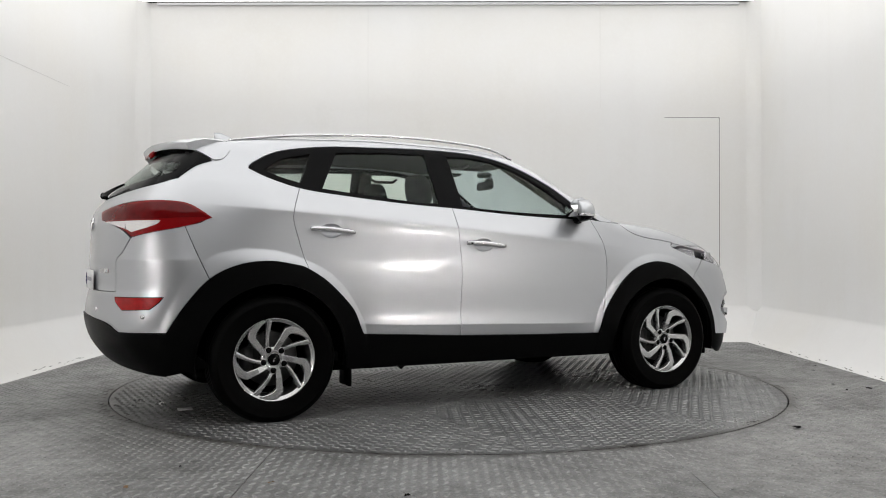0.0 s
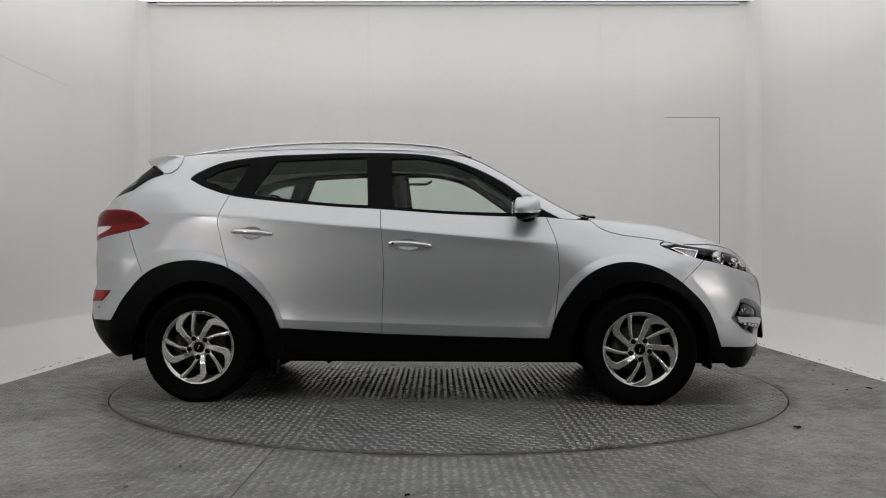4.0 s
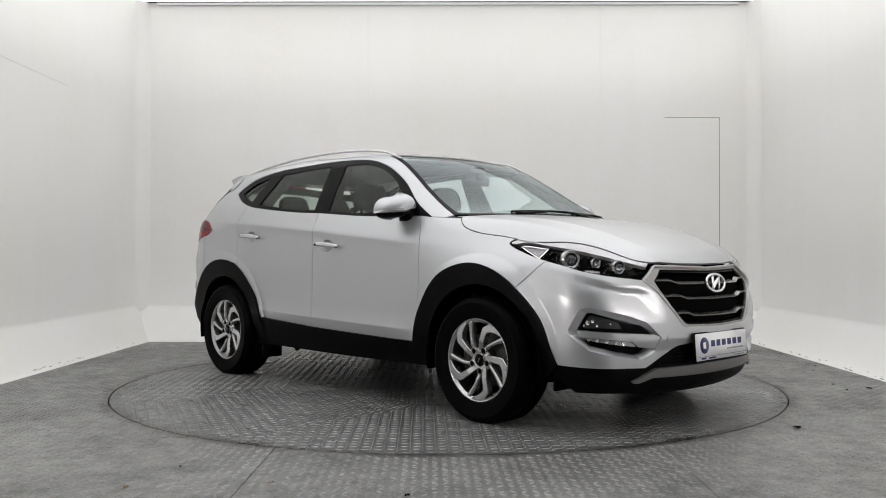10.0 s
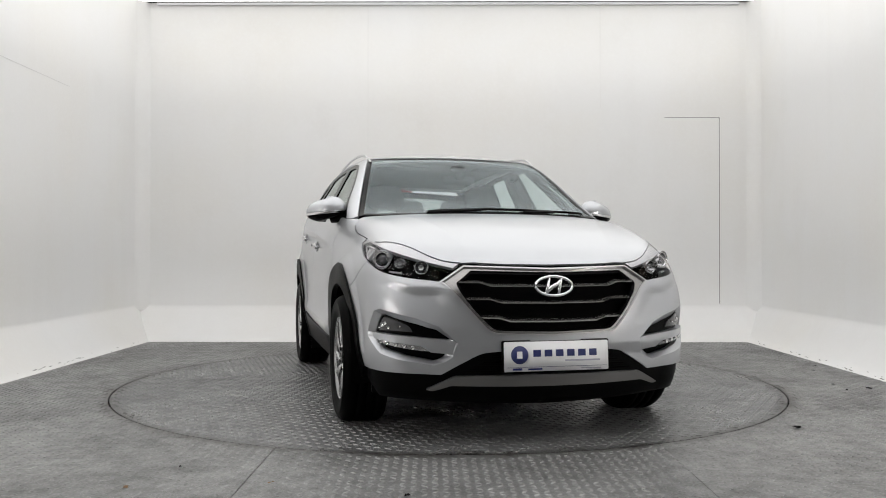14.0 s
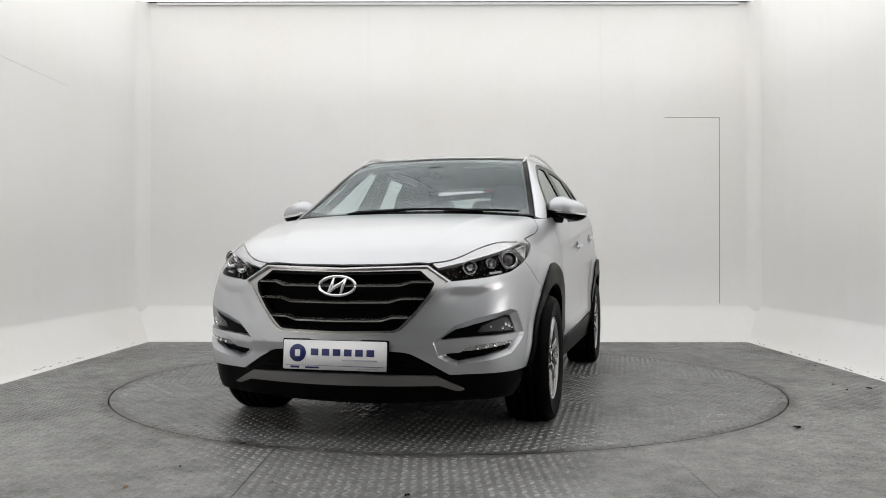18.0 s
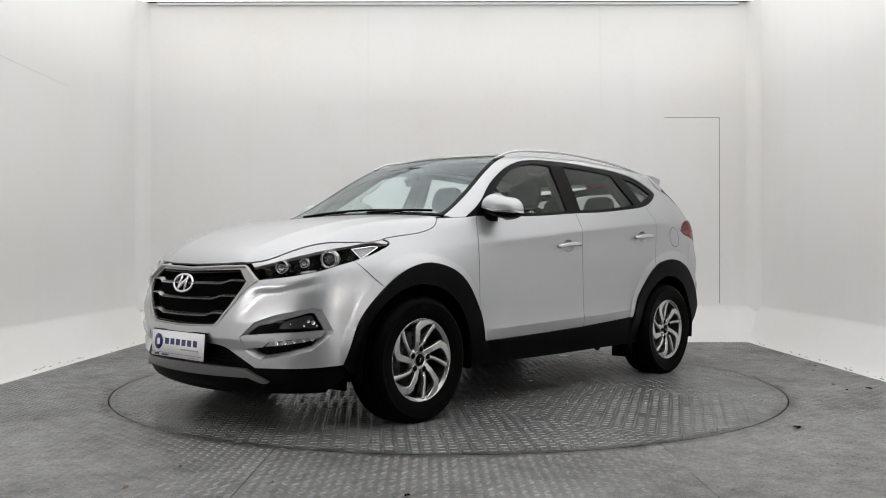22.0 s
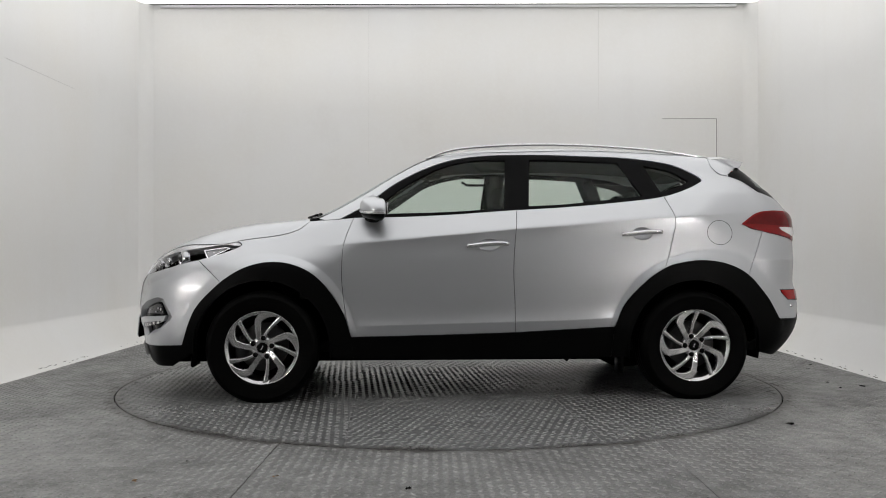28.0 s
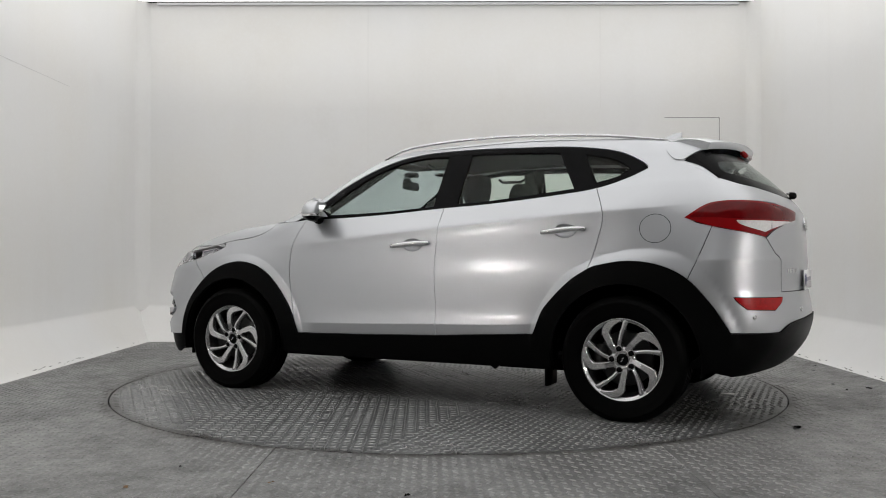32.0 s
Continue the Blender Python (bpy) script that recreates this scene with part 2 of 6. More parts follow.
def make_room():
    # walls, with a nearly flat slope that runs into the floor, and narrow corner strips
    def strip(path, wide, name, label, coved=True):
        bend = [(0.0, 0.0), (0.10, 0.035), (0.25, 0.145), (0.5, 0.385), (0.75, 0.68), (0.90, 0.87), (0.97, 0.96), (1.0, 1.03)]
        prof = [(wide * (u - 1), COVE * v) for u, v in bend] if coved else [(0.0, 0.3)]
        prof += [(0.0, 0.8), (0.0, 1.4), (0.0, 2.5), (0.0, TOP)]
        bm = bmesh.new()
        rows = []
        for (px, py), (nx, ny) in path:
            rows.append([bm.verts.new((px + nx * d, py + ny * d, z)) for d, z in prof] + [bm.verts.new((px + nx * 0.12, py + ny * 0.12, TOP)), bm.verts.new((px + nx * 0.12, py + ny * 0.12, -0.1))])
        for a, b in zip(rows, rows[1:]):
            for i in range(len(a) - 1):
                bm.faces.new((a[i], a[i + 1], b[i + 1], b[i]))
        bmesh.ops.recalc_face_normals(bm, faces=bm.faces)
        return tagged(part(name, bm, WALL), label, "wall", kind="structure")

    ys = np.linspace(FRONT, BACK, 12)
    strip([((-SIDE, y), (-1, 0)) for y in ys], 0.275, "wall_west", "off-white painted studio wall coved into the floor")
    strip([((SIDE, y), (1, 0)) for y in ys], 0.275, "wall_east", "off-white painted studio wall coved into the floor")
    xs = np.linspace(-SIDE, SIDE, 8)
    strip([((x, BACK), (0, 1)) for x in xs], 0.47, "wall_north", "off-white painted studio back wall coved into the floor")
    for sx, nm in ((-1, "corner_cove_west"), (1, "corner_cove_east")):
        arc = []
        for a in (0.0, 0.12, math.pi / 2 - 0.12, math.pi / 2):
            n = (sx * math.cos(a), math.sin(a))
            arc.append(((sx * (SIDE - ROUND) + n[0] * ROUND, BACK - ROUND + n[1] * ROUND), n))
        strip(arc, 0.2, nm, "narrow off-white corner strip of the studio wall", False)
    tagged(part("wall_south", boxed(-SIDE, SIDE, FRONT - 0.12, FRONT, -0.1, TOP), BACKDROP, smooth=False), "plain grey wall closing the studio", "wall", kind="structure")
    tagged(part("ceiling", boxed(-SIDE - 0.1, SIDE + 0.1, FRONT - 0.1, BACK + 0.1, TOP + 0.07, TOP + 0.15), WALL, smooth=False), "white painted ceiling", "ceiling", kind="structure")
    # joints between the wall boards
    def joint(name, *b):
        tagged(part(name, boxed(*b), JOINT, smooth=False), "thin dark joint between the wall boards", "wall joint", kind="structure")

    joint("trim_1", 2.953, 2.959, BACK - 0.002, BACK + 0.01, COVE + 0.02, 2.40)
    joint("trim_2", 2.36, 2.953, BACK - 0.002, BACK + 0.01, 2.397, 2.402)
    tagged(part("trim_3", boxed(-SIDE - 0.01, -SIDE + 0.002, 0.35, 1.55, 2.3985, 2.4015), FAINT, smooth=False), "faint joint in the painted wall", "wall joint", kind="structure")
    tagged(part("trim_4", boxed(-0.871, -0.869, BACK - 0.0015, BACK + 0.01, 1.9, TOP), FAINT, smooth=False), "faint joint in the painted wall", "wall joint", kind="structure")
    tagged(part("trim_5", boxed(1.660, 1.662, BACK - 0.0015, BACK + 0.01, 2.5, TOP), FAINT, smooth=False), "faint joint in the painted wall", "wall joint", kind="structure")
    tagged(part("trim_6", boxed(-SIDE + 0.2, SIDE - 0.2, BACK - 0.02, BACK - 0.001, TOP - 0.03, TOP - 0.004), WHITE, smooth=False), "white ceiling trim", "trim", kind="structure")
    # scuffs along the foot of the coves
    rng = random.Random(7)
    bm = bmesh.new()
    for k in range(70):
        side = rng.choice((-1, 1))
        along, lift = rng.uniform(-1.2, 2.7), abs(rng.gauss(0, 0.035))
        b = 0.6
        x = side * (SIDE - 0.275 + 0.275 * min(0.6, lift * 2.6) ** 0.75 - 0.004)
        z = lift * 0.4 + 0.012
        w, h = rng.uniform(0.004, 0.045), rng.uniform(0.002, 0.005)
        vs = [bm.verts.new((x + side * dz * math.sin(b) * 0.2, along + dy, z + dz)) for dy, dz in ((-w, 0), (0, -h), (w, h * 0.4), (w * 0.2, h))]
        bm.faces.new(vs)
    tagged(part("wall_scuffs", bm, SCUFF, smooth=False), "small dark scuff marks along the coved wall foot", "scuff marks", kind="stuff")


make_room()


def make_ceiling_lights():
    """Rows of flat light boxes under the ceiling, the row by the back wall dimmed."""
    made = {}
    for j in range(5):
        for i in range(4):
            x, y = -2.55 + 1.7 * i, 2.40 - 1.70 * j
            lit = DIM if j == 0 else LIGHT
            if lit not in made:
                made[lit] = tagged(new("ceiling_light"), "flat white luminous ceiling panel with a thin frame", "ceiling light", "ceiling light panels")
                part("diffuser", boxed(-0.848, 0.848, -0.848, 0.848, 0.0, 0.018), lit, made[lit], smooth=False)
                bm = bmesh.new()
                for s in (-1, 1):
                    box(bm, s * 0.83 - 0.015, s * 0.83 + 0.015, -0.845, 0.845, 0.02, 0.07)
                    box(bm, -0.815, 0.815, s * 0.83 - 0.015, s * 0.83 + 0.015, 0.02, 0.07)
                part("frame", bm, WHITE, made[lit], smooth=False)
                made[lit].matrix_basis = pose(x, y, TOP)
            else:
                copy_thing(made[lit], pose(x, y, TOP))


make_ceiling_lights()


def make_flood_lights():
    """A flood light on a stand at either side, beside the camera."""
    first = tagged(new("flood_light"), "lit flood light on a black stand by the wall", "flood light", "flood lights")
    part("lamp_face", boxed(-0.22, 0.22, -0.012, 0.0, 1.02, 1.14), FLOOD, first, smooth=False)
    part("case", boxed(-0.25, 0.25, 0.001, 0.09, 0.99, 1.17, 0.01), CLAD, first)
    part("pole", lathe([(0.016, 0.02), (0.016, 1.0)], 12, "z", centre=(0, 0.05, 0)), CLAD, first)
    for k in range(3):
        a = math.radians(90 + 120 * k)
        part("leg", tube([(0, 0.05, 0.30), (0.30 * math.cos(a), 0.05 + 0.20 * math.sin(a), 0.012)], 0.010), CLAD, first)
    first.matrix_basis = pose(-2.75, -3.75, 0, 0, 0, 139)
    copy_thing(first, pose(2.75, -3.55, 0, 0, 0, -139))


make_flood_lights()



# the car's outer form: smooth side, front, rear and top surfaces that round into one another
def curve(*pts):
    """A monotone cubic through (a, b) pairs, as a function."""
    p = np.array(sorted(pts), float)
    x, y = p[:, 0], p[:, 1]
    h, d = np.diff(x), np.diff(y) / np.diff(x)
    m = np.zeros(len(x))
    m[0], m[-1] = d[0], d[-1]
    for i in range(1, len(x) - 1):
        if d[i - 1] * d[i] > 0:
            w1, w2 = 2 * h[i] + h[i - 1], h[i] + 2 * h[i - 1]
            m[i] = (w1 + w2) / (w1 / d[i - 1] + w2 / d[i])

    def f(v):
        v = np.asarray(v, float)
        i = np.clip(np.searchsorted(x, v) - 1, 0, len(x) - 2)
        t = (v - x[i]) / h[i]
        t2 = np.clip(t, 0, 1)
        s = y[i] * (1 + 2 * t2) * (1 - t2) ** 2 + h[i] * m[i] * t2 * (1 - t2) ** 2 + y[i + 1] * t2 * t2 * (3 - 2 * t2) + h[i] * m[i + 1] * t2 * t2 * (t2 - 1)
        return s + np.where(t < 0, t * h[i] * m[0], 0) + np.where(t > 1, (t - 1) * h[i] * m[-1], 0)

    return f


def step(a, b, v):
    t = np.clip((v - a) / (b - a), 0, 1)
    return t * t * (3 - 2 * t)


def bell(v, c, w):
    return np.exp(-(((v - c) / w) ** 2))


def smax(a, b, k):
    return np.maximum(a, b) + np.maximum(k - np.abs(a - b), 0) ** 2 / (4 * k)


BELT = curve((2.3, 1.02), (0.9, 1.12), (0.17, 1.15), (-0.2, 1.175), (-0.86, 1.225), (-1.13, 1.255), (-1.45, 1.285), (-2.2, 1.29))
SECTION = curve((0.08, 0.80), (0.22, 0.855), (0.36, 0.876), (0.43, 0.884), (0.48, 0.888), (0.60, 0.893), (0.70, 0.8965), (0.78, 0.901), (0.92, 0.914), (1.01, 0.905), (1.09, 0.875), (1.17, 0.828), (1.28, 0.772), (1.55, 0.625), (1.75, 0.52))
ROOFLINE = curve((2.35, 0.74), (2.20, 0.838), (2.12, 0.893), (2.0, 0.957), (1.81, 1.031), (1.63, 1.079), (1.45, 1.11), (1.22, 1.135), (1.10, 1.158), (0.98, 1.208), (0.76, 1.335), (0.52, 1.475), (0.36, 1.552), (0.2, 1.592), (-0.2, 1.622), (-0.6, 1.628), (-1.0, 1.615), (-1.5, 1.578), (-2.0, 1.52), (-2.4, 1.45))
CROWN = curve((2.3, 0.12), (1.9, 0.095), (1.25, 0.06), (1.0, 0.10), (0.7, 0.14), (0.4, 0.12), (0.0, 0.10), (-2.3, 0.10))
NOSE = curve((0.10, 2.02), (0.15, 2.12), (0.21, 2.215), (0.30, 2.245), (0.55, 2.262), (0.70, 2.245), (0.82, 2.19), (0.90, 2.14), (1.1, 2.0))
STERN = curve((0.15, -1.90), (0.25, -2.03), (0.34, -2.12), (0.43, -2.175), (0.55, -2.20), (0.68, -2.18), (0.72, -2.168), (0.95, -2.17), (1.12, -2.16), (1.24, -2.08), (1.50, -1.80), (1.75, -1.55))


LEDGE = curve((-0.80, 0.507), (-0.5, 0.493), (-0.2, 0.486), (0.2, 0.475), (0.68, 0.463))
SHOULDER = curve((-1.9, 1.185), (-1.456, 1.150), (-1.206, 1.135), (-0.95, 1.118), (-0.51, 1.080), (-0.17, 1.054), (0.17, 1.022), (0.51, 0.992), (0.82, 0.966), (1.03, 0.947), (1.6, 0.90))
FLANK = curve((0.08, 0.800), (0.22, 0.852), (0.36, 0.876), (0.43, 0.883), (0.55, 0.8905), (0.65, 0.8985), (0.72, 0.9022), (0.78, 0.9030), (0.86, 0.9005), (0.95, 0.892), (1.06, 0.879), (1.18, 0.865), (1.4, 0.86))
HOLLOW = curve((0.25, 0.79), (0.40, 0.762), (0.50, 0.742), (0.62, 0.742), (0.72, 0.765), (0.85, 0.82))
RIDGE = curve((0.50, 0.37), (0.55, 0.38), (0.62, 0.42), (0.70, 0.475), (0.76, 0.50), (0.85, 0.50))
HOOD_CREASE = curve((1.0, 0.62), (1.3, 0.56), (1.7, 0.465), (2.0, 0.39), (2.2, 0.35))
# wheel arch flares, round (x, z): degrees and radius of the inner and outer edge
FLARE_R = (-1.345, 0.345), curve((-20, 0.54), (11, 0.54), (29, 0.528), (50, 0.512), (65, 0.516), (92, 0.518), (109, 0.526), (126, 0.531), (146, 0.527), (164, 0.55), (200, 0.56)), curve((-20, 0.56), (11, 0.565), (35, 0.560), (52, 0.563), (66, 0.560), (77, 0.565), (94, 0.582), (107, 0.607), (119, 0.622), (130, 0.615), (143, 0.595), (159, 0.590), (200, 0.59))
FLARE_F = (1.33, 0.335), curve((-20, 0.515), (1, 0.512), (28, 0.485), (52, 0.476), (74, 0.496), (94, 0.516), (113, 0.528), (131, 0.521), (154, 0.512), (174, 0.521), (200, 0.53)), curve((-20, 0.56), (1, 0.55), (28, 0.53), (47, 0.535), (66, 0.558), (79, 0.566), (93, 0.571), (107, 0.574), (122, 0.578), (136, 0.570), (148, 0.562), (165, 0.555), (200, 0.55))


def flare_ratio(x, z, which):
    """Nought at the arch, one at the flare's outer crease."""
    (cx, cz), inner, outer = which
    a = np.degrees(np.arctan2(z - cz, x - cx))
    a = np.where(a < -90, a + 360, a)
    r0 = inner(a)
    return (np.hypot(x - cx, z - cz) - r0) / (outer(a) - r0)


def hull(x, y, z):
    """Less than nought inside the body."""
    x, y, z = np.broadcast_arrays(np.asarray(x, float), np.abs(np.asarray(y, float)), np.asarray(z, float))
    belt, shoulder = BELT(x), SHOULDER(x)
    # the flank below the shoulder crease, and the slope above it that runs on into the windows
    keen = step(-1.80, -1.35, x) * step(1.20, 0.75, x)
    low = FLANK(z) + 0.016 * np.exp(np.minimum(z - shoulder, 0) / 0.050) * keen
    lip = FLANK(shoulder) + 0.016 * keen
    high = np.where(z > belt, SECTION(z - belt + 1.17), 0.828 + (belt - z) / (belt - shoulder) * (lip - 0.828))
    w = -smax(-low, -high, 0.007 + 0.09 * step(-1.25, -1.75, x) + 0.10 * step(0.6, 1.3, x))
    w = w - 0.075 * step(-0.5, -2.0, x) * step(1.1, 1.5, z) - 0.05 * step(1.3, 2.2, x) - 0.03 * step(1.4, 1.9, x) * step(0.35, 0.85, z) - 0.045 * step(-1.3, -2.2, x)
    w = w - 0.10 * step(0.55, 1.8, x) * step(0.80, 1.1, z)
    # flared arches
    for which, lift in ((FLARE_R, 0.017), (FLARE_F, 0.014)):
        u = np.clip(flare_ratio(x, z, which), -0.2, 1.4)
        w = w + lift * np.minimum(smax(1 - u, 0 * u, 0.10), 1.0) * step(0.30, 0.48, z)
    # the ledge low on the doors, under a hollow
    over = z - LEDGE(x)
    doors = step(-0.97, -0.70, x) * step(0.84, 0.62, x)
    w = w + doors * np.where(over > 0, 0.024 * np.exp(-np.maximum(over, 0) / 0.085), 0.024 + 0.12 * np.minimum(over, 0))
    side = y - w
    front = x - NOSE(z) + 0.19 * (y / 0.75) ** 2.3
    rear = STERN(z) - x + 0.155 * (y / 0.75) ** 2.6
    top = (z - ROOFLINE(x) + CROWN(x) * y * y) * 0.85
    d = smax(side, front, 0.16)
    d = smax(d, rear, 0.16)
    d = smax(d, top, 0.07)
    # ridge round the rear corners
    d = d - 0.009 * np.exp(-np.abs(z - 0.868) / np.where(z > 0.868, 0.05, 0.14)) * step(-1.66, -1.82, x)
    # hollow below the headlamps, sharp along its upper lip
    under = HOLLOW(y) - z
    d = d + 0.022 * step(-0.006, 0.046, under) * np.clip(1 - (under - 0.04) / 0.15, 0, 1) * step(0.0, 0.11, y - RIDGE(z)) * step(0.84, 0.64, y) * step(1.55, 1.80, x)
    d = d + 0.016 * np.clip((0.470 - z) / 0.05, 0, 1) * step(1.95, 2.06, x) * step(0.80, 0.60, y)
    # two creases along the hood
    inner = HOOD_CREASE(x) - y
    return d - 0.0075 * np.exp(-np.abs(inner) / np.where(inner > 0, 0.16, 0.06)) * step(1.10, 1.35, x) * step(0.80, 0.86, z)


def solve(origin, way, near, far, off=0.0):
    """Meets rays from inside with the body (or the same grown by off)."""
    a, b = np.full(len(origin), near), np.full(len(origin), far)
    for _ in range(34):
        m = (a + b) / 2
        p = origin + way * m[:, None]
        out = hull(p[:, 0], p[:, 1], p[:, 2]) > off
        a, b = np.where(out, a, m), np.where(out, m, b)
    return origin + way * ((a + b) / 2)[:, None]


def grad(p, e=0.004):
    g = np.stack([hull(*(p + e * v).T) - hull(*(p - e * v).T) for v in np.eye(3)], -1)
    return g / np.maximum(np.linalg.norm(g, axis=1, keepdims=True), 1e-9)


def on_side(uv, off=0.0):
    o = np.stack([uv[:, 0], 0 * uv[:, 0], uv[:, 1]], -1)
    return solve(o, np.array([[0, -1.0, 0]]), 0.0, 1.3, off)


def on_top(uv, off=0.0):
    o = np.stack([uv[:, 0], uv[:, 1], 0 * uv[:, 0] + 0.6], -1)
    return solve(o, np.array([[0, 0, 1.0]]), 0.0, 1.4, off)


def on_nose(uv, off=0.0):
    """(degrees round a post in the engine bay, to the left, height)."""
    a = np.radians(uv[:, 0])
    o = np.stack([0 * a + 1.25, 0 * a, uv[:, 1]], -1)
    return solve(o, np.stack([np.cos(a), np.sin(a), 0 * a], -1), 0.0, 1.5, off)


def on_stern(uv, off=0.0):
    a = np.radians(uv[:, 0])
    o = np.stack([0 * a - 1.15, 0 * a, uv[:, 1]], -1)
    return solve(o, np.stack([-np.cos(a), np.sin(a), 0 * a], -1), 0.0, 1.5, off)


def spl(*pts, gap=0.018):
    """A smooth line through points, in short steps."""
    p = np.array(pts, float)
    if len(p) == 2:
        q = p
    else:
        q = np.vstack([2 * p[0] - p[1], p, 2 * p[-1] - p[-2]])
        out = []
        for i in range(1, len(q) - 2):
            n = max(2, int(np.linalg.norm(q[i + 1] - q[i]) / gap))
            for t in np.arange(n) / n:
                a, b, c, d = q[i - 1], q[i], q[i + 1], q[i + 2]
                out.append(0.5 * (2 * b + (c - a) * t + (2 * a - 5 * b + 4 * c - d) * t * t + (3 * b - a - 3 * c + d) * t**3))
        out.append(p[-1])
        return np.array(out)
    n = max(2, int(np.linalg.norm(p[1] - p[0]) / gap) + 1)
    return p[0] + (p[1] - p[0]) * np.linspace(0, 1, n)[:, None]


def ring(*lines):
    """Joins lines into one closed outline."""
    p = np.vstack(lines)
    keep = [0]
    for i in range(1, len(p)):
        if np.linalg.norm(p[i] - p[keep[-1]]) > 1e-3:
            keep.append(i)
    if np.linalg.norm(p[keep[-1]] - p[0]) < 1e-3:
        keep.pop()
    return p[keep]


def inset(p, by, unit=(1, 1)):
    """Draws an outline in by so much; unit: metres to one step of each axis."""
    q = p * unit
    a = 0.5 * np.sum(q[:, 0] * np.roll(q[:, 1], -1) - np.roll(q[:, 0], -1) * q[:, 1])
    d = np.roll(q, -1, 0) - q
    d /= np.linalg.norm(d, axis=1, keepdims=True)
    n = np.stack([-d[:, 1], d[:, 0]], -1) * np.sign(a)
    m = n + np.roll(n, 1, 0)
    m /= np.maximum((m * m).sum(1, keepdims=True) / 2, 0.6)
    return (q + m * by) / unit


def within(pts, poly):
    x, y = pts[:, 0], pts[:, 1]
    inside = np.zeros(len(pts), bool)
    for (x0, y0), (x1, y1) in zip(poly, np.roll(poly, -1, 0)):
        c = (y0 > y) != (y1 > y)
        with np.errstate(divide="ignore", invalid="ignore"):
            inside ^= c & (x < (x1 - x0) * (y - y0) / (y1 - y0) + x0)
    return inside


def fill(outline, holes, unit, pitch, extra=None):
    """Triangles over an outline less its holes."""
    from mathutils.geometry import delaunay_2d_cdt
    loops = [outline * unit] + [h * unit for h in holes]
    pts, edges = [], []
    for lp in loops:
        s = len(pts)
        pts += [tuple(v) for v in lp]
        edges += [(s + i, s + (i + 1) % len(lp)) for i in range(len(lp))]
    lo, hi = loops[0].min(0), loops[0].max(0)
    gx, gy = np.meshgrid(np.arange(lo[0] + pitch / 2, hi[0], pitch), np.arange(lo[1] + pitch / 2, hi[1], pitch))
    g = np.stack([gx.ravel(), gy.ravel()], -1)
    g = g[within(g, loops[0])]
    for h in loops[1:]:
        g = g[~within(g, h)]
    edge = np.vstack(loops)
    if extra is not None:
        # rows of points along creases take the place of the grid there
        e = extra * unit
        e = e[within(e, loops[0])]
        for h in loops[1:]:
            e = e[~within(e, h)]
        g = g[[np.min(((e - v) ** 2).sum(1)) > (0.5 * pitch) ** 2 for v in g]] if len(e) else g
        e = e[[np.min(((edge - v) ** 2).sum(1)) > 0.006**2 for v in e]] if len(e) else e
        g = np.vstack([g, e])
        edge = edge[:0] if not len(g) else edge
    if len(g) and extra is None:
        keep = np.array([np.min(((edge - v) ** 2).sum(1)) > (0.55 * pitch) ** 2 for v in g])
        g = g[keep]
    v, _, f, *_ = delaunay_2d_cdt([Vector(p) for p in pts] + [Vector(p) for p in g], edges, [], 0, 1e-5)
    v = np.array([tuple(p) for p in v])
    f = np.array([tuple(t) for t in f])
    c = v[f].mean(1)
    ok = within(c, loops[0])
    for h in loops[1:]:
        ok &= ~within(c, h)
    return v / unit, f[ok]


def shell(outline, on, holes=(), off=0.0, thick=0.012, pitch=0.03, unit=(1, 1), gap=0.0, extra=None):
    """A sheet of the body's form within an outline, with thickness: vertices, faces, normals."""
    unit = np.array(unit, float)
    if gap:
        outline = inset(outline, gap, unit)
    uv, f = fill(outline, list(holes), unit, pitch, extra)
    p = on(uv)
    n = grad(p)
    p = p + n * off
    a, b, c = (p[f[:, i]] for i in range(3))
    if np.sum(np.cross(b - a, c - a) * n[f[:, 0]]) < 0:
        f = f[:, ::-1]
    q = p - n * thick
    count = {}
    for t in f:
        for i in range(3):
            e = (t[i], t[(i + 1) % 3])
            count[tuple(sorted(e))] = e if tuple(sorted(e)) not in count else None
    rim = [e for e in count.values() if e]
    N = len(p)
    faces = [tuple(t) for t in f] + [tuple(t[::-1] + N) for t in f] + [(e[1], e[0], e[0] + N, e[1] + N) for e in rim]
    return np.vstack([p, q]), faces, np.vstack([n, -n]), len(f)


def sheet(name, data, material, parent, label="", flip=False):
    v, f, n, k = data
    s = np.array([1, -1, 1]) if flip else np.ones(3)
    me = bpy.data.meshes.new(name)
    me.from_pydata((v * s).tolist(), [], [t[::-1] for t in f] if flip else f)
    me.materials.append(material)
    me.polygons.foreach_set("use_smooth", [i < 2 * k for i in range(len(f))])
    me.update()
    nn = n * s
    loops = np.empty(len(me.loops), int)
    me.loops.foreach_get("vertex_index", loops)
    out = nn[loops]
    first = sum(len(t) for t in f[: 2 * k])
    rest = np.zeros(len(me.polygons) * 3)
    me.polygons.foreach_get("normal", rest)
    rest = rest.reshape(-1, 3)
    j = first
    for i in range(2 * k, len(f)):
        out[j : j + len(f[i])] = rest[i]
        j += len(f[i])
    me.normals_split_custom_set(out.tolist())
    ob = new(name, me)
    if material in (GLASS, SCREEN, PRIVACY, LENS):
        ob.visible_shadow = False
    ob.parent = parent
    if label:
        ob["label"] = label
    return ob


CAR = tagged(new("car"), "silver compact SUV with black plastic cladding standing on the turntable", "car")
NOSE_UNIT, STERN_UNIT = (0.0165, 1), (0.0165, 1)


def pair(name, data, material, label="", parent=None):
    """The same sheet on the right and on the left of the car."""
    pr, pl = parent if parent else (CAR, CAR)
    return sheet(name, data, material, pr, label), sheet(name, data, material, pl, label, True)


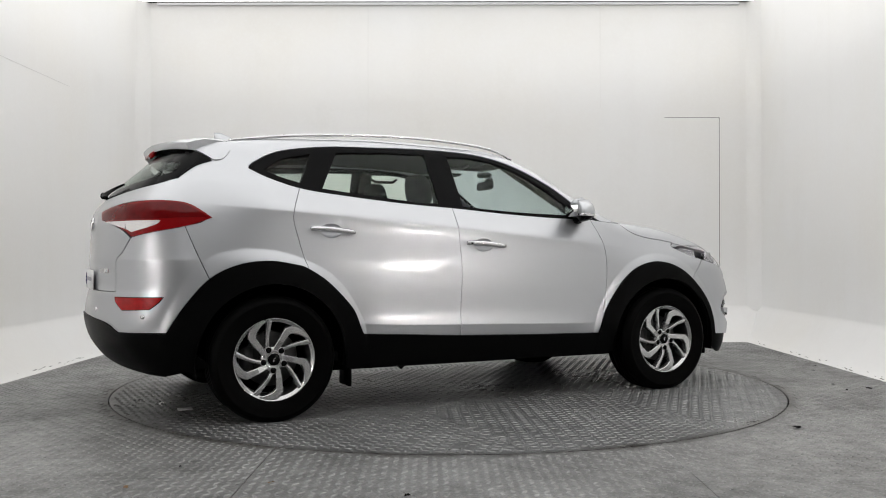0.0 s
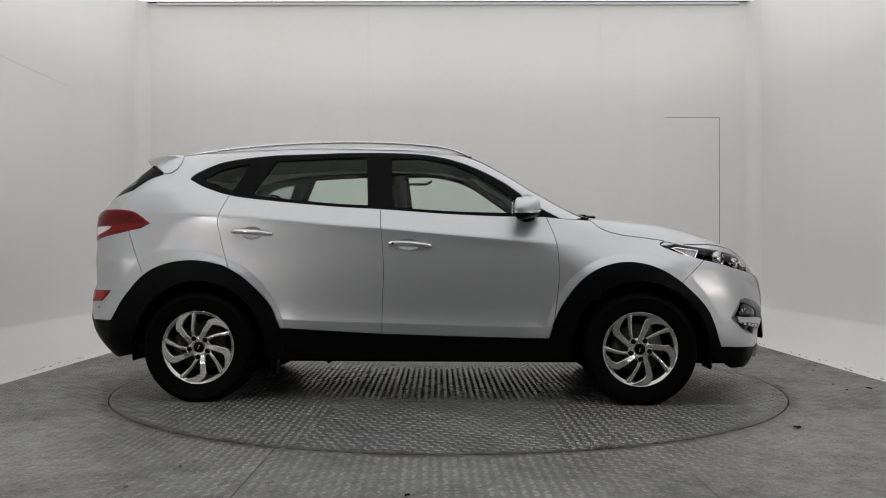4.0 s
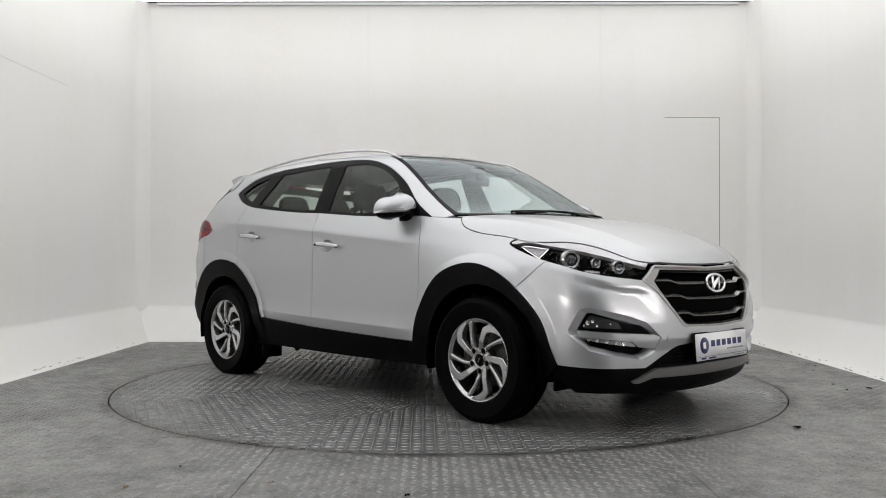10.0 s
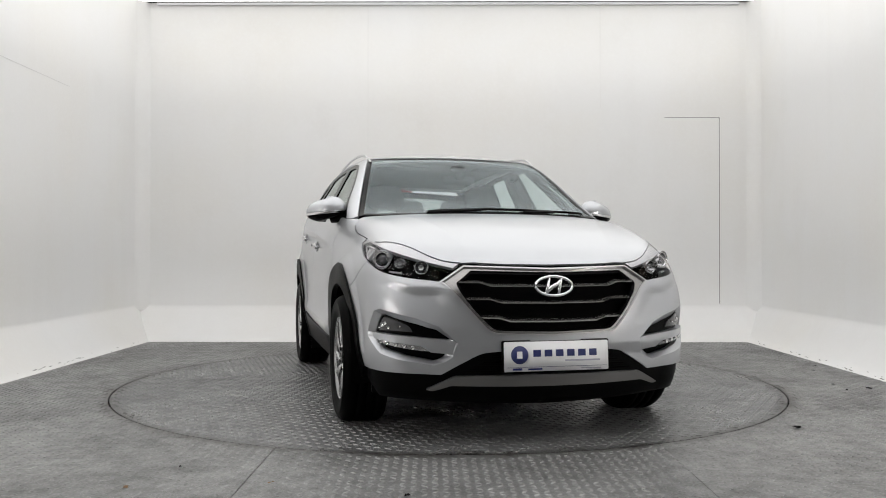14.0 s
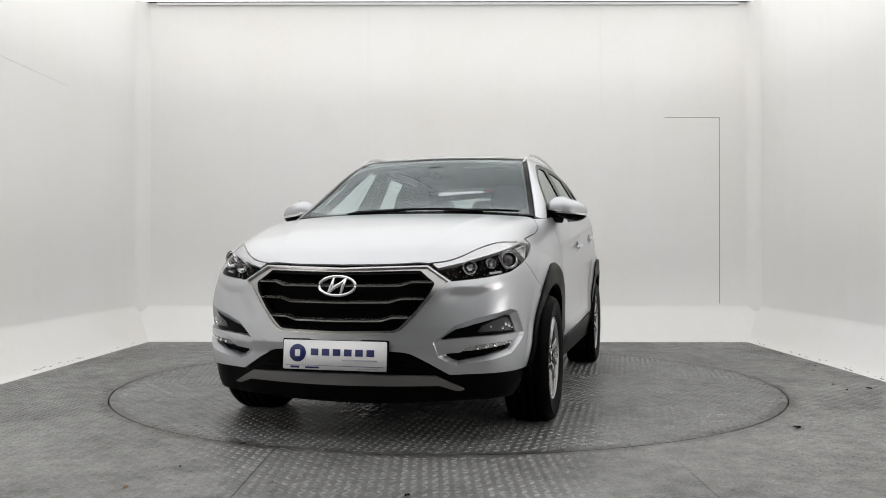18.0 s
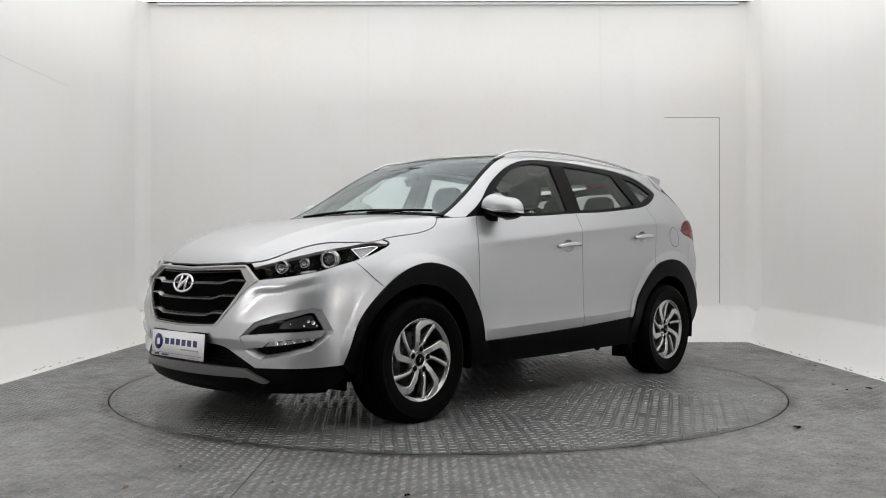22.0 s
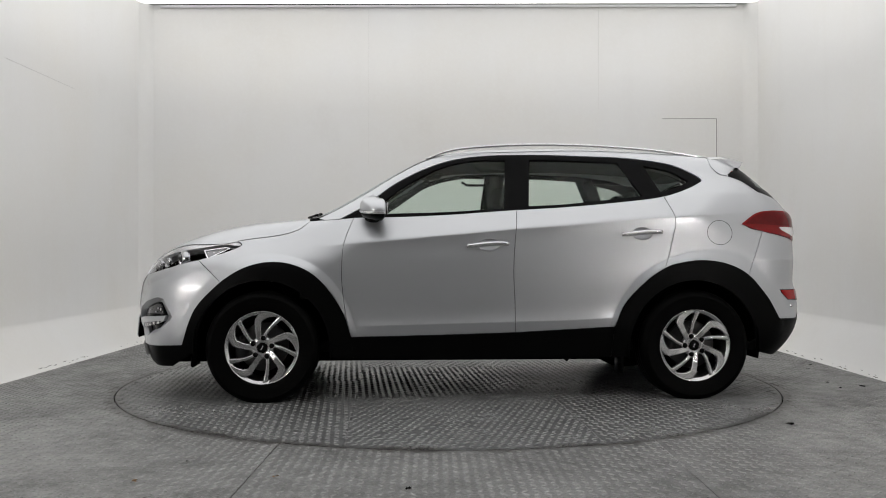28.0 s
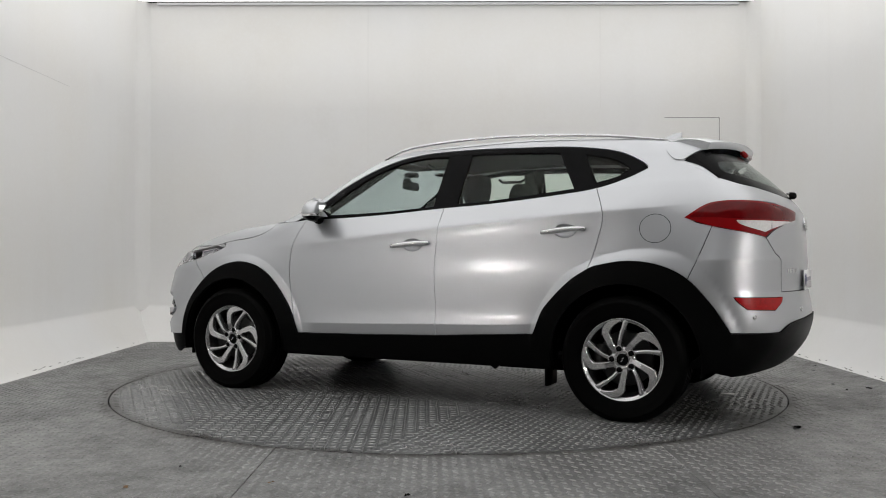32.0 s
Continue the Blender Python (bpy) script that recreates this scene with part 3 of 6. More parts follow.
def to_side(p):
    return p[:, [0, 2]]


def to_nose(p):
    return np.stack([np.degrees(np.arctan2(p[:, 1], p[:, 0] - 1.25)), p[:, 2]], -1)


def to_stern(p):
    return np.stack([np.degrees(np.arctan2(p[:, 1], -1.15 - p[:, 0])), p[:, 2]], -1)


# lines shared by neighbouring panels (right side; x, z unless said)
DLO_BASE = spl((0.885, 1.118), (0.797, 1.128), (0.519, 1.133), (0.173, 1.150), (-0.172, 1.176), (-0.517, 1.197), (-0.861, 1.229), (-1.136, 1.264), (-1.313, 1.318), (-1.423, 1.372))
DLO_ROOF = spl((-1.423, 1.372), (-1.40, 1.405), (-1.235, 1.483), (-0.959, 1.525), (-0.677, 1.537), (-0.321, 1.546), (0.037, 1.532), (0.287, 1.474), (0.532, 1.354), (0.733, 1.205), (0.885, 1.118))
CUT_MID = spl((-0.215, 1.178), (-0.187, 0.835), (-0.194, 0.60), (-0.196, 0.419))
CUT_FRONT = spl((0.80, 1.128), (0.848, 1.002), (0.867, 0.90), (0.869, 0.729), (0.844, 0.524), (0.812, 0.394))
CUT_REAR = spl((-1.155, 1.268), (-1.198, 1.161), (-1.209, 1.092), (-1.190, 1.007), (-1.163, 0.906), (-1.131, 0.815))
ARCH_R = spl((-1.875, 0.493), (-1.784, 0.637), (-1.659, 0.773), (-1.518, 0.842), (-1.36, 0.863), (-1.22, 0.845), (-1.131, 0.815), (-1.015, 0.737), (-0.883, 0.600), (-0.815, 0.452))
ARCH_F = spl((0.812, 0.394), (0.869, 0.558), (0.988, 0.728), (1.122, 0.820), (1.292, 0.850), (1.465, 0.812), (1.62, 0.712), (1.76, 0.56), (1.842, 0.345))
BASE_F = spl((0.812, 0.394), (0.30, 0.405), (-0.196, 0.419))
BASE_R = spl((-0.196, 0.419), (-0.50, 0.435), (-0.815, 0.452))
# windscreen edge and hood edge (x, y), to the left
SCREEN_EDGE = spl((0.22, 0.572), (0.40, 0.612), (0.60, 0.660), (0.80, 0.708), (1.02, 0.757))
HOOD_EDGE = spl((1.075, 0.757), (1.13, 0.790), (1.25, 0.795), (1.42, 0.788), (1.58, 0.776), (1.66, 0.764))
LAMP_TOP = spl((1.66, 0.764), (1.76, 0.738), (1.87, 0.684), (2.0, 0.592), (2.07, 0.508), (2.112, 0.415))
# lamp, grille and fog outlines on the nose: degrees, height
LAMP_BASE = np.vstack([spl((26.0, 0.842), (31.3, 0.771), gap=0.5), spl((31.3, 0.771), (40, 0.788), (47.5, 0.812), (53.5, 0.843), (58.5, 0.866), (64.0, 0.893), (71.3, 0.937), (73.4, 0.956), gap=0.6)])
LAMP_BACK = spl((73.4, 0.956), (73.2, 0.966), (71.0, 0.980), (66.5, 0.988), gap=0.6)
screen_edge3 = on_top(SCREEN_EDGE)
hood_edge3 = on_top(HOOD_EDGE)
lamp_top3 = on_top(LAMP_TOP)


def take(line, a, b):
    """The run of a line from the point nearest a to that nearest b."""
    i, j = (int(np.argmin(((line - np.array(p)) ** 2).sum(1))) for p in (a, b))
    return line[i : j + 1] if i <= j else line[j : i + 1][::-1]


def make_body():
    g = 0.0018
    # doors
    fd = ring(take(DLO_BASE, (0.797, 1.128), (-0.215, 1.178)), CUT_MID, BASE_F[::-1], CUT_FRONT[::-1])
    cup_f, cup_r = ([np.stack([cx + 0.066 * np.cos(a), cz + 0.040 * np.sin(a)], -1) for a in [np.linspace(0, 2 * np.pi, 25)[:-1]]][0] for cx, cz in ((-0.035, 0.957), (-0.995, 1.030)))
    xs = np.arange(-1.9, 0.95, 0.012)
    crease = [np.stack([xs, LEDGE(xs) + d], -1) for d in (-0.014, -0.004, 0.004, 0.016, 0.028)] + [np.stack([xs, SHOULDER(xs) + d], -1) for d in (-0.018, -0.006, 0.0, 0.006, 0.018)]
    for (cx, cz), inner, outer in (FLARE_R, FLARE_F):
        a = np.arange(0, 180, 1.2)
        for d in (-0.014, -0.005, 0.0, 0.005, 0.014):
            r = outer(a) + d
            crease.append(np.stack([cx + r * np.cos(np.radians(a)), cz + r * np.sin(np.radians(a))], -1))
    crease = np.vstack(crease)
    fdo = pair("front_door", shell(fd, on_side, holes=[cup_f], gap=g, pitch=0.02, extra=crease), PAINT)
    rd = ring(take(DLO_BASE, (-0.215, 1.178), (-1.155, 1.268)), CUT_REAR, take(ARCH_R, (-1.131, 0.815), (-0.815, 0.452)), BASE_R[::-1], CUT_MID[::-1])
    rdo = pair("rear_door", shell(rd, on_side, holes=[cup_r], gap=g, pitch=0.02, extra=crease), PAINT)
    for own, cup, x0, x1, z0, z1 in ((fdo, cup_f, -0.155, 0.105, 0.967, 0.955), (rdo, cup_r, -1.118, -0.862, 1.040, 1.027)):
        mid = cup.mean(0)
        rows = []
        for k in (1.0, 0.93, 0.8, 0.6, 0.35, 0.02):
            q = on_side(mid + (cup - mid) * k)
            rows.append(q - grad(q) * 0.030 * math.sqrt(max(0, 1 - k * k)))
        m = len(cup)
        quads = [(i * m + j, i * m + (j + 1) % m, (i + 1) * m + (j + 1) % m, (i + 1) * m + j) for i in range(5) for j in range(m)]
        for k, ow in enumerate(own):
            part("handle_cup", ((np.vstack(rows) * (1, -1 if k else 1, 1)).tolist(), [], quads if k else [t[::-1] for t in quads]), PAINT, ow, "silver hollow behind the handle")
        line = on_side(spl((x0, z0), (x0 + 0.05, z0 + 0.001), ((x0 + x1) / 2, (z0 + z1) / 2 + 0.003), (x1 - 0.05, z1 + 0.001), (x1, z1 - 0.004), gap=0.02), 0.020)
        n = len(line)
        wide = [0.0125 + 0.0035 * math.sin(math.pi * i / (n - 1)) for i in range(n)]
        for k, ow in enumerate(own):
            pts = line * (1, -1 if k else 1, 1)
            bm = bmesh.new()
            rows = []
            for q, w in zip(pts, wide):
                sg = -1 if k == 0 else 1
                rows.append([bm.verts.new((q[0], q[1] + sg * dy, q[2] + dz * w)) for dy, dz in ((-0.012, -0.7), (0.002, -1.0), (0.009, -0.6), (0.012, 0.1), (0.009, 0.7), (0.0, 1.0), (-0.012, 0.7))])
            for ra, rb in zip(rows, rows[1:]):
                for i in range(7):
                    bm.faces.new((ra[i], ra[(i + 1) % 7], rb[(i + 1) % 7], rb[i]))
            bm.faces.new(rows[0])
            bm.faces.new(rows[-1])
            for e in (0, -1):
                c = pts[e] + np.array([0.02 if e == 0 else -0.02, 0, 0])
                box(bm, c[0] - 0.014, c[0] + 0.014, *sorted((c[1] - sg * 0.03, c[1] - sg * 0.002)), c[2] - 0.008, c[2] + 0.008, 0.003)
            bmesh.ops.recalc_face_normals(bm, faces=bm.faces)
            part("handle", bm, HANDLE, ow, "silver bar door handle")
    lock = on_side(np.array([(-0.128, 0.9665)]), 0.031)[0]
    part("lock", lathe([(0.0005, -0.0035), (0.0065, -0.0035), (0.0075, 0.002)], 16, "y", centre=tuple(lock)), TRIM, fdo[0], "black key lock in the handle")
    # fender
    lamp_side = to_side(on_nose(np.vstack([LAMP_BACK[::-1], take(LAMP_BASE, (73.4, 0.956), (58.5, 0.866))[1:]])))
    he = to_side(hood_edge3)
    ff = ring(CUT_FRONT[::-1], np.array([(0.885, 1.118), (1.0, 1.112)]), he, lamp_side, spl(lamp_side[-1], (1.60, 0.726))[1:], take(ARCH_F, (1.60, 0.726), (0.812, 0.394)))
    pair("front_fender", shell(ff, on_side, gap=g, pitch=0.02, extra=crease), PAINT)
    # side frame: pillars, roof rail and quarter panel
    roof_edge = on_top(spl((-1.515, 0.600), (-0.9, 0.603), (-0.2, 0.600), (0.10, 0.580), (0.22, 0.572)))
    up = to_side(np.vstack([screen_edge3[::-1], roof_edge[::-1]]))
    qp = ring(CUT_REAR[::-1], take(DLO_BASE, (-1.155, 1.268), (-1.423, 1.372)), DLO_ROOF, np.array([(0.98, 1.112)]), up, spl((-1.515, 1.50), (-1.535, 1.44), (-1.60, 1.425)), spl((-1.60, 1.425), (-1.70, 1.38), (-1.80, 1.30), (-1.815, 1.25), (-1.853, 1.178)), spl((-1.853, 1.178), (-1.777, 1.160), (-1.70, 1.118), (-1.655, 1.093)), spl((-1.655, 1.093), (-1.70, 1.066), (-1.779, 1.048)), spl((-1.779, 1.048), (-1.725, 0.91), (-1.665, 0.772)), take(ARCH_R, (-1.665, 0.772), (-1.131, 0.815)))
    pair("side_frame", shell(qp, on_side, gap=g, pitch=0.02, extra=crease), PAINT, "silver pillars, roof rail and quarter panel")
    # window surround and panes
    panes = {
        "front_door_glass": ring(spl((-0.165, 1.510), (0.037, 1.508), (0.251, 1.459), (0.460, 1.350), (0.629, 1.222), (0.715, 1.152)), spl((0.715, 1.152), (0.242, 1.166), (-0.135, 1.192)), spl((-0.135, 1.192), (-0.165, 1.510))),
        "rear_door_glass": ring(spl((-0.895, 1.494), (-0.568, 1.510), (-0.320, 1.514)), spl((-0.320, 1.514), (-0.293, 1.205)), spl((-0.293, 1.205), (-0.517, 1.217), (-0.828, 1.250), (-1.02, 1.272)), spl((-1.02, 1.272), (-0.895, 1.494))),
        "quarter_glass": ring(spl((-1.34, 1.372), (-1.227, 1.440), (-1.055, 1.478)), spl((-1.055, 1.478), (-1.14, 1.300)), spl((-1.14, 1.300), (-1.25, 1.330), (-1.34, 1.372))),
    }
    dlo = ring(DLO_BASE, DLO_ROOF)
    frames = pair("window_surround", shell(dlo, on_side, holes=list(panes.values()), off=-0.004, gap=0.001, thick=0.02), TRIM, "gloss black window surround and pillars")
    for nm, o in panes.items():
        own = fdo if "front" in nm else rdo if "rear" in nm else frames
        pair(nm, shell(o, on_side, off=-0.010, thick=0.004, pitch=0.06), PRIVACY if nm == "quarter_glass" else GLASS, "clear greenish side window", own)
    lining = ring(spl((-1.0, 1.487), (-1.25, 1.478), (-1.48, 1.455)), spl((-1.48, 1.455), (-1.66, 1.36), (-1.74, 1.22)), spl((-1.74, 1.22), (-1.0, 1.19)), spl((-1.0, 1.19), (-1.08, 1.30), (-1.0, 1.487)))
    pair("rear_pillar_trim", shell(lining, on_side, holes=[inset(panes["quarter_glass"], 0.006)], off=-0.040, thick=0.01, pitch=0.05), CABIN, "black rear pillar trim")
    # hood, roof, windscreen
    hood = ring(spl((2.112, -0.415), (2.132, -0.33), (2.15, -0.2), (2.158, 0), (2.15, 0.2), (2.132, 0.33), (2.112, 0.415)), LAMP_TOP[::-1], HOOD_EDGE[::-1], spl((1.075, 0.757), (1.13, 0.5), (1.19, 0.0), (1.13, -0.5), (1.075, -0.757)), HOOD_EDGE * (1, -1), LAMP_TOP * (1, -1))
    hx = np.arange(1.15, 2.15, 0.012)
    lines = np.vstack([np.stack([hx, k * (HOOD_CREASE(hx) + d)], -1) for k in (-1, 1) for d in (-0.012, 0.0, 0.012)])
    sheet("hood", shell(hood, on_top, gap=g, pitch=0.022, extra=lines), PAINT, CAR)
    header = spl((0.22, 0.572), (0.30, 0.30), (0.325, 0.0), (0.30, -0.30), (0.22, -0.572))
    roof = ring(spl((-1.515, -0.600), (-0.9, -0.603), (-0.2, -0.600), (0.10, -0.580), (0.22, -0.572)), header[::-1], spl((0.22, 0.572), (0.10, 0.580), (-0.2, 0.600), (-0.9, 0.603), (-1.515, 0.600)))
    sheet("roof", shell(roof, on_top, gap=g), PAINT, CAR)
    base = spl((1.02, 0.757), (1.075, 0.6), (1.125, 0.3), (1.14, 0.0), (1.125, -0.3), (1.075, -0.6), (1.02, -0.757))
    ws = ring(header, SCREEN_EDGE * (1, -1), base[::-1], SCREEN_EDGE[::-1])
    hole = ring(inset(ws, 0.030))
    band = sheet("windscreen_surround", shell(ws, on_top, holes=[hole], off=-0.003, gap=0.002), TRIM, CAR, "black printed windscreen border")
    sheet("windscreen", shell(hole, on_top, off=-0.004, thick=0.005, pitch=0.05), SCREEN, band, "clear curved windscreen")
    cowl = ring(base, spl((1.02, -0.757), (1.075, -0.757), (1.13, -0.5), (1.19, 0.0), (1.13, 0.5), (1.075, 0.757), (1.02, 0.757)))
    sheet("cowl", shell(cowl, on_top, off=-0.02), CLAD, CAR, "black plastic cowl under the windscreen")
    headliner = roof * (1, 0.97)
    sheet("headliner", shell(headliner, on_top, off=-0.035, pitch=0.06), LINER, CAR, "pale grey headliner, coloured near black for cabin shade")


make_body()


def arc(cx, cz, r, a0, a1, n=40):
    a = np.radians(np.linspace(a0, a1, n))
    return np.stack([cx + r * np.cos(a), cz + r * np.sin(a)], -1)


def make_cladding():
    # wheel arches
    fa = ring(ARCH_F, np.array([(1.80, 0.30)]), arc(1.35, 0.335, 0.405, -8, 188), np.array([(0.90, 0.262), (0.80, 0.262)]))
    pair("front_arch_cladding", shell(fa, on_side, off=0.012, thick=0.03, pitch=0.025), CLAD, "grained black plastic wheel arch")
    ra = ring(ARCH_R, np.array([(-0.80, 0.262), (-0.90, 0.262)]), arc(-1.32, 0.335, 0.405, -8, 188), np.array([(-1.80, 0.30)]))
    pair("rear_arch_cladding", shell(ra, on_side, off=0.012, thick=0.03, pitch=0.025), CLAD, "grained black plastic wheel arch")
    sl = ring(BASE_F, BASE_R[1:], spl((-0.80, 0.262), (0, 0.258), (0.80, 0.262)))
    pair("sill_cladding", shell(sl, on_side, off=0.010, thick=0.03), CLAD, "black plastic sill")


make_cladding()


GRILLE_HALF = np.vstack([spl((0, 0.816), (23.3, 0.824), gap=0.6), spl((23.3, 0.824), (26.7, 0.768), gap=0.5), spl((26.7, 0.768), (26.6, 0.755), (25.3, 0.716), gap=0.4), spl((25.3, 0.716), (21.8, 0.638), gap=0.4), spl((21.8, 0.638), (17.3, 0.556), (15.4, 0.540), gap=0.4), spl((15.4, 0.540), (0, 0.533), gap=0.6)])
GRILLE_HOLE = ring(GRILLE_HALF, (GRILLE_HALF * (-1, 1))[::-1])


def make_front():
    lt = to_nose(lamp_top3)  # to the left, positive degrees
    lamp_base = LAMP_BASE
    lamp = ring(lt, lamp_base, LAMP_BACK[1:], lt[:1])
    # bumper skin with openings
    edge_half = np.vstack([spl((0, 0.830), (25.4, 0.843), gap=0.6), spl((25.4, 0.843), (31.0, 0.767), gap=0.5), spl((31.0, 0.767), (27.6, 0.722), (23.2, 0.637), gap=0.4), spl((23.2, 0.637), (18.6, 0.548), (16.2, 0.524), gap=0.4), spl((16.2, 0.524), (0, 0.516), gap=0.6)])
    grille = ring(edge_half, (edge_half * (-1, 1))[::-1])
    fog_edge = ((25.9, 0.483), (30.7, 0.561), (36.7, 0.598), (46.7, 0.638), (49.0, 0.627), (52.1, 0.522), (51.6, 0.500), (46.6, 0.426), (41.0, 0.400), (32.2, 0.376), (29.5, 0.393), (27.5, 0.415))
    fog_floor = ((28.0, 0.500), (31.5, 0.543), (36.7, 0.574), (46.0, 0.612), (47.4, 0.609), (50.2, 0.523), (49.6, 0.499), (46.6, 0.447), (41.0, 0.420), (32.9, 0.393), (31.4, 0.400), (29.1, 0.424))

    def dense(pts, n=6):
        q = np.array(pts, float)
        return np.vstack([q[i] + (q[(i + 1) % len(q)] - q[i]) * np.arange(n)[:, None] / n for i in range(len(q))])

    fog, fog_in = dense(fog_edge), dense(fog_floor)
    mirror = lambda p: (p * (-1, 1))[::-1]
    side_cut = to_nose(on_side(spl(to_side(on_nose(np.array([(58.5, 0.866)])))[0], (1.60, 0.726))) * (1, -1, 1))[1:]
    arch = to_nose(on_side(take(ARCH_F, (1.60, 0.726), (1.842, 0.345))) * (1, -1, 1))
    low = spl(arch[-1], (45, 0.337), (30.5, 0.330), gap=0.6)
    low2 = spl((30.5, 0.330), (24, 0.395), (19.5, 0.432), (14, 0.442), gap=0.6)
    half = np.vstack([take(lamp_base, (26.0, 0.842), (58.5, 0.866)), side_cut, arch, low, low2])
    out = ring(spl((-26.0, 0.842), (0, 0.828), (26.0, 0.842), gap=0.6), half, spl((14, 0.442), (-14, 0.442), gap=0.6), (half * (-1, 1))[::-1])
    # closer rows of points along the lip of the hollow
    deg = np.arange(27.0, 60.0, 0.45)
    lip = HOLLOW(on_nose(np.stack([deg, 0 * deg + 0.755], -1))[:, 1])
    rows = np.vstack([np.stack([deg, lip - d], -1) for d in (-0.016, -0.006, 0.004, 0.014, 0.024, 0.034, 0.044, 0.056)])
    sheet("front_bumper", shell(out, on_nose, holes=[grille, fog, mirror(fog)], unit=NOSE_UNIT, gap=0.002, pitch=0.014, extra=np.vstack([rows, rows * (-1, 1)])), PAINT, CAR, "silver painted front bumper skin")
    # grille
    band = inset(grille, 0.006, np.array(NOSE_UNIT))
    frame = sheet("grille_frame", shell(band, on_nose, holes=[GRILLE_HOLE], off=-0.006, thick=0.05, unit=NOSE_UNIT, pitch=0.02), SATIN, CAR, "satin silver grille surround")
    sheet("bright_edge", shell(grille, on_nose, holes=[band], off=0.005, thick=0.03, unit=NOSE_UNIT, pitch=0.02), BROW, frame, "brighter silver edge round the grille")
    sheet("inner_lip", shell(GRILLE_HOLE, on_nose, holes=[inset(GRILLE_HOLE, 0.010, np.array(NOSE_UNIT))], off=-0.014, thick=0.03, unit=NOSE_UNIT, pitch=0.02), TRIM, frame, "gloss black inner lip")
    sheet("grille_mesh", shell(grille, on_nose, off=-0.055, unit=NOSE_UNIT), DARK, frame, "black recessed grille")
    for e0, e1, c0, c1, a, b in ((0.775, 0.762, 0.759, 0.745, 26.2, 19.0), (0.697, 0.684, 0.681, 0.667, 24.0, 16.2), (0.613, 0.596, 0.597, 0.580, 20.4, 13.8)):
        # a flat bar, folded to a bright upper and a darker lower face
        mid = [(p + q) / 2 - 0.001 for p, q in ((e0, e1), (c0, c1))]
        top = [(-a, e0), (-b - 1.5, e0), (-b + 1.5, c0)]
        fold = [(-a, mid[0]), (-b - 1.5, mid[0]), (-b + 1.5, mid[1])]
        foot = [(-a, e1), (-b - 1.5, e1), (-b + 1.5, c1)]
        rows = []
        for line, off in ((top, -0.030), (fold, -0.006), (foot, -0.012), (foot, -0.04)):
            half_row = np.vstack([spl(line[0], line[1], gap=1.0), spl(line[1], line[2], gap=0.6)[1:], spl(line[2], (0, line[2][1] - 0.003), gap=1.0)[1:]])
            full = np.vstack([half_row, (half_row * (-1, 1))[::-1][1:]])
            q = on_nose(full)
            rows.append(q + grad(q) * (1, 1, 0) * off)
        k = len(rows[0])
        quads = [(i * k + j, i * k + j + 1, (i + 1) * k + j + 1, (i + 1) * k + j) for i in range(3) for j in range(k - 1)]
        part("slat", (np.vstack(rows).tolist(), [], quads), SATIN, frame, "satin silver grille slat", smooth=False)
    # headlamps
    tri = dense(((58.2, 0.933), (66.6, 0.951), (68.8, 0.944), (61.2, 0.880)), 5)
    tri_in = inset(tri, 0.0045, np.array(NOSE_UNIT))
    bt = take(lt, lt[0], lt[np.argmin(np.abs(lt[:, 0] - 27.5))]) - (0, 0.001)
    brow = ring(np.array([(72.8, 0.965), (70.8, 0.9775), (66.4, 0.985)]), bt, spl(bt[-1], (28.3, 0.835), gap=0.5), spl((28.3, 0.835), (34.0, 0.857), (41.5, 0.890), (48.0, 0.916), (53.6, 0.934), (58.0, 0.945), gap=0.5), spl((58.0, 0.945), (66.2, 0.964), (69.8, 0.958), (72.6, 0.957), gap=0.5))
    for s in (1, -1):
        tw = (lambda o: o) if s > 0 else mirror
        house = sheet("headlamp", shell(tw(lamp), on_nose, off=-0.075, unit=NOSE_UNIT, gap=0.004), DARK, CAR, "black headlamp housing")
        sheet("lens", shell(tw(lamp), on_nose, off=-0.001, thick=0.004, unit=NOSE_UNIT, gap=0.0008), LENS, house, "clear headlamp lens")
        sheet("light_strip", shell(tw(brow), on_nose, off=-0.0055, thick=0.02, unit=NOSE_UNIT, pitch=0.02), BROW, house, "silver light strip along the brow")
        sheet("corner_reflector", shell(tw(tri), on_nose, holes=[tw(tri_in)], off=-0.012, thick=0.02, unit=NOSE_UNIT, pitch=0.02), CHROME, house, "chrome triangular outline")
        sheet("corner_inset", shell(tw(tri_in), on_nose, off=-0.022, thick=0.01, unit=NOSE_UNIT, pitch=0.02), TIP, house, "grey corner inset")
        for a, z, r, nm in ((51.3, 0.872, 0.043, "projector"), (44.0, 0.853, 0.022, "reflector_bowl"), (37.4, 0.834, 0.031, "reflector_bowl"), (33.2, 0.806, 0.016, "turn_bulb")):
            c = on_nose(np.array([(s * a, z)]), -0.03)[0]
            bowl = part(nm, lathe([(0.0005, -0.4 * r), (0.5 * r, -0.3 * r), (0.9 * r, 0.25 * r), (r, 0.5 * r), (1.08 * r, 0.5 * r), (1.08 * r, -0.6 * r)], 24, "x"), AMBER if nm == "turn_bulb" else BOWL, house)
            bowl.matrix_basis = pose(*c, 0, 0, s * a * 0.55)
            if nm == "projector":
                hoop = part("chrome_ring", lathe([(0.034, 0.012), (0.036, 0.020), (0.0385, 0.020), (0.0400, 0.012)], 32, "x"), CHROME, house, "thin chrome ring")
                hoop.matrix_basis = pose(*c, 0, 0, s * a * 0.55)
                eye = part("lens", lathe([(0.0005, 0.030), (0.014, 0.027), (0.024, 0.018), (0.030, 0.0)], 24, "x"), GLOBE, house, "clear projector lens")
                eye.matrix_basis = pose(*c, 0, 0, s * a * 0.55)
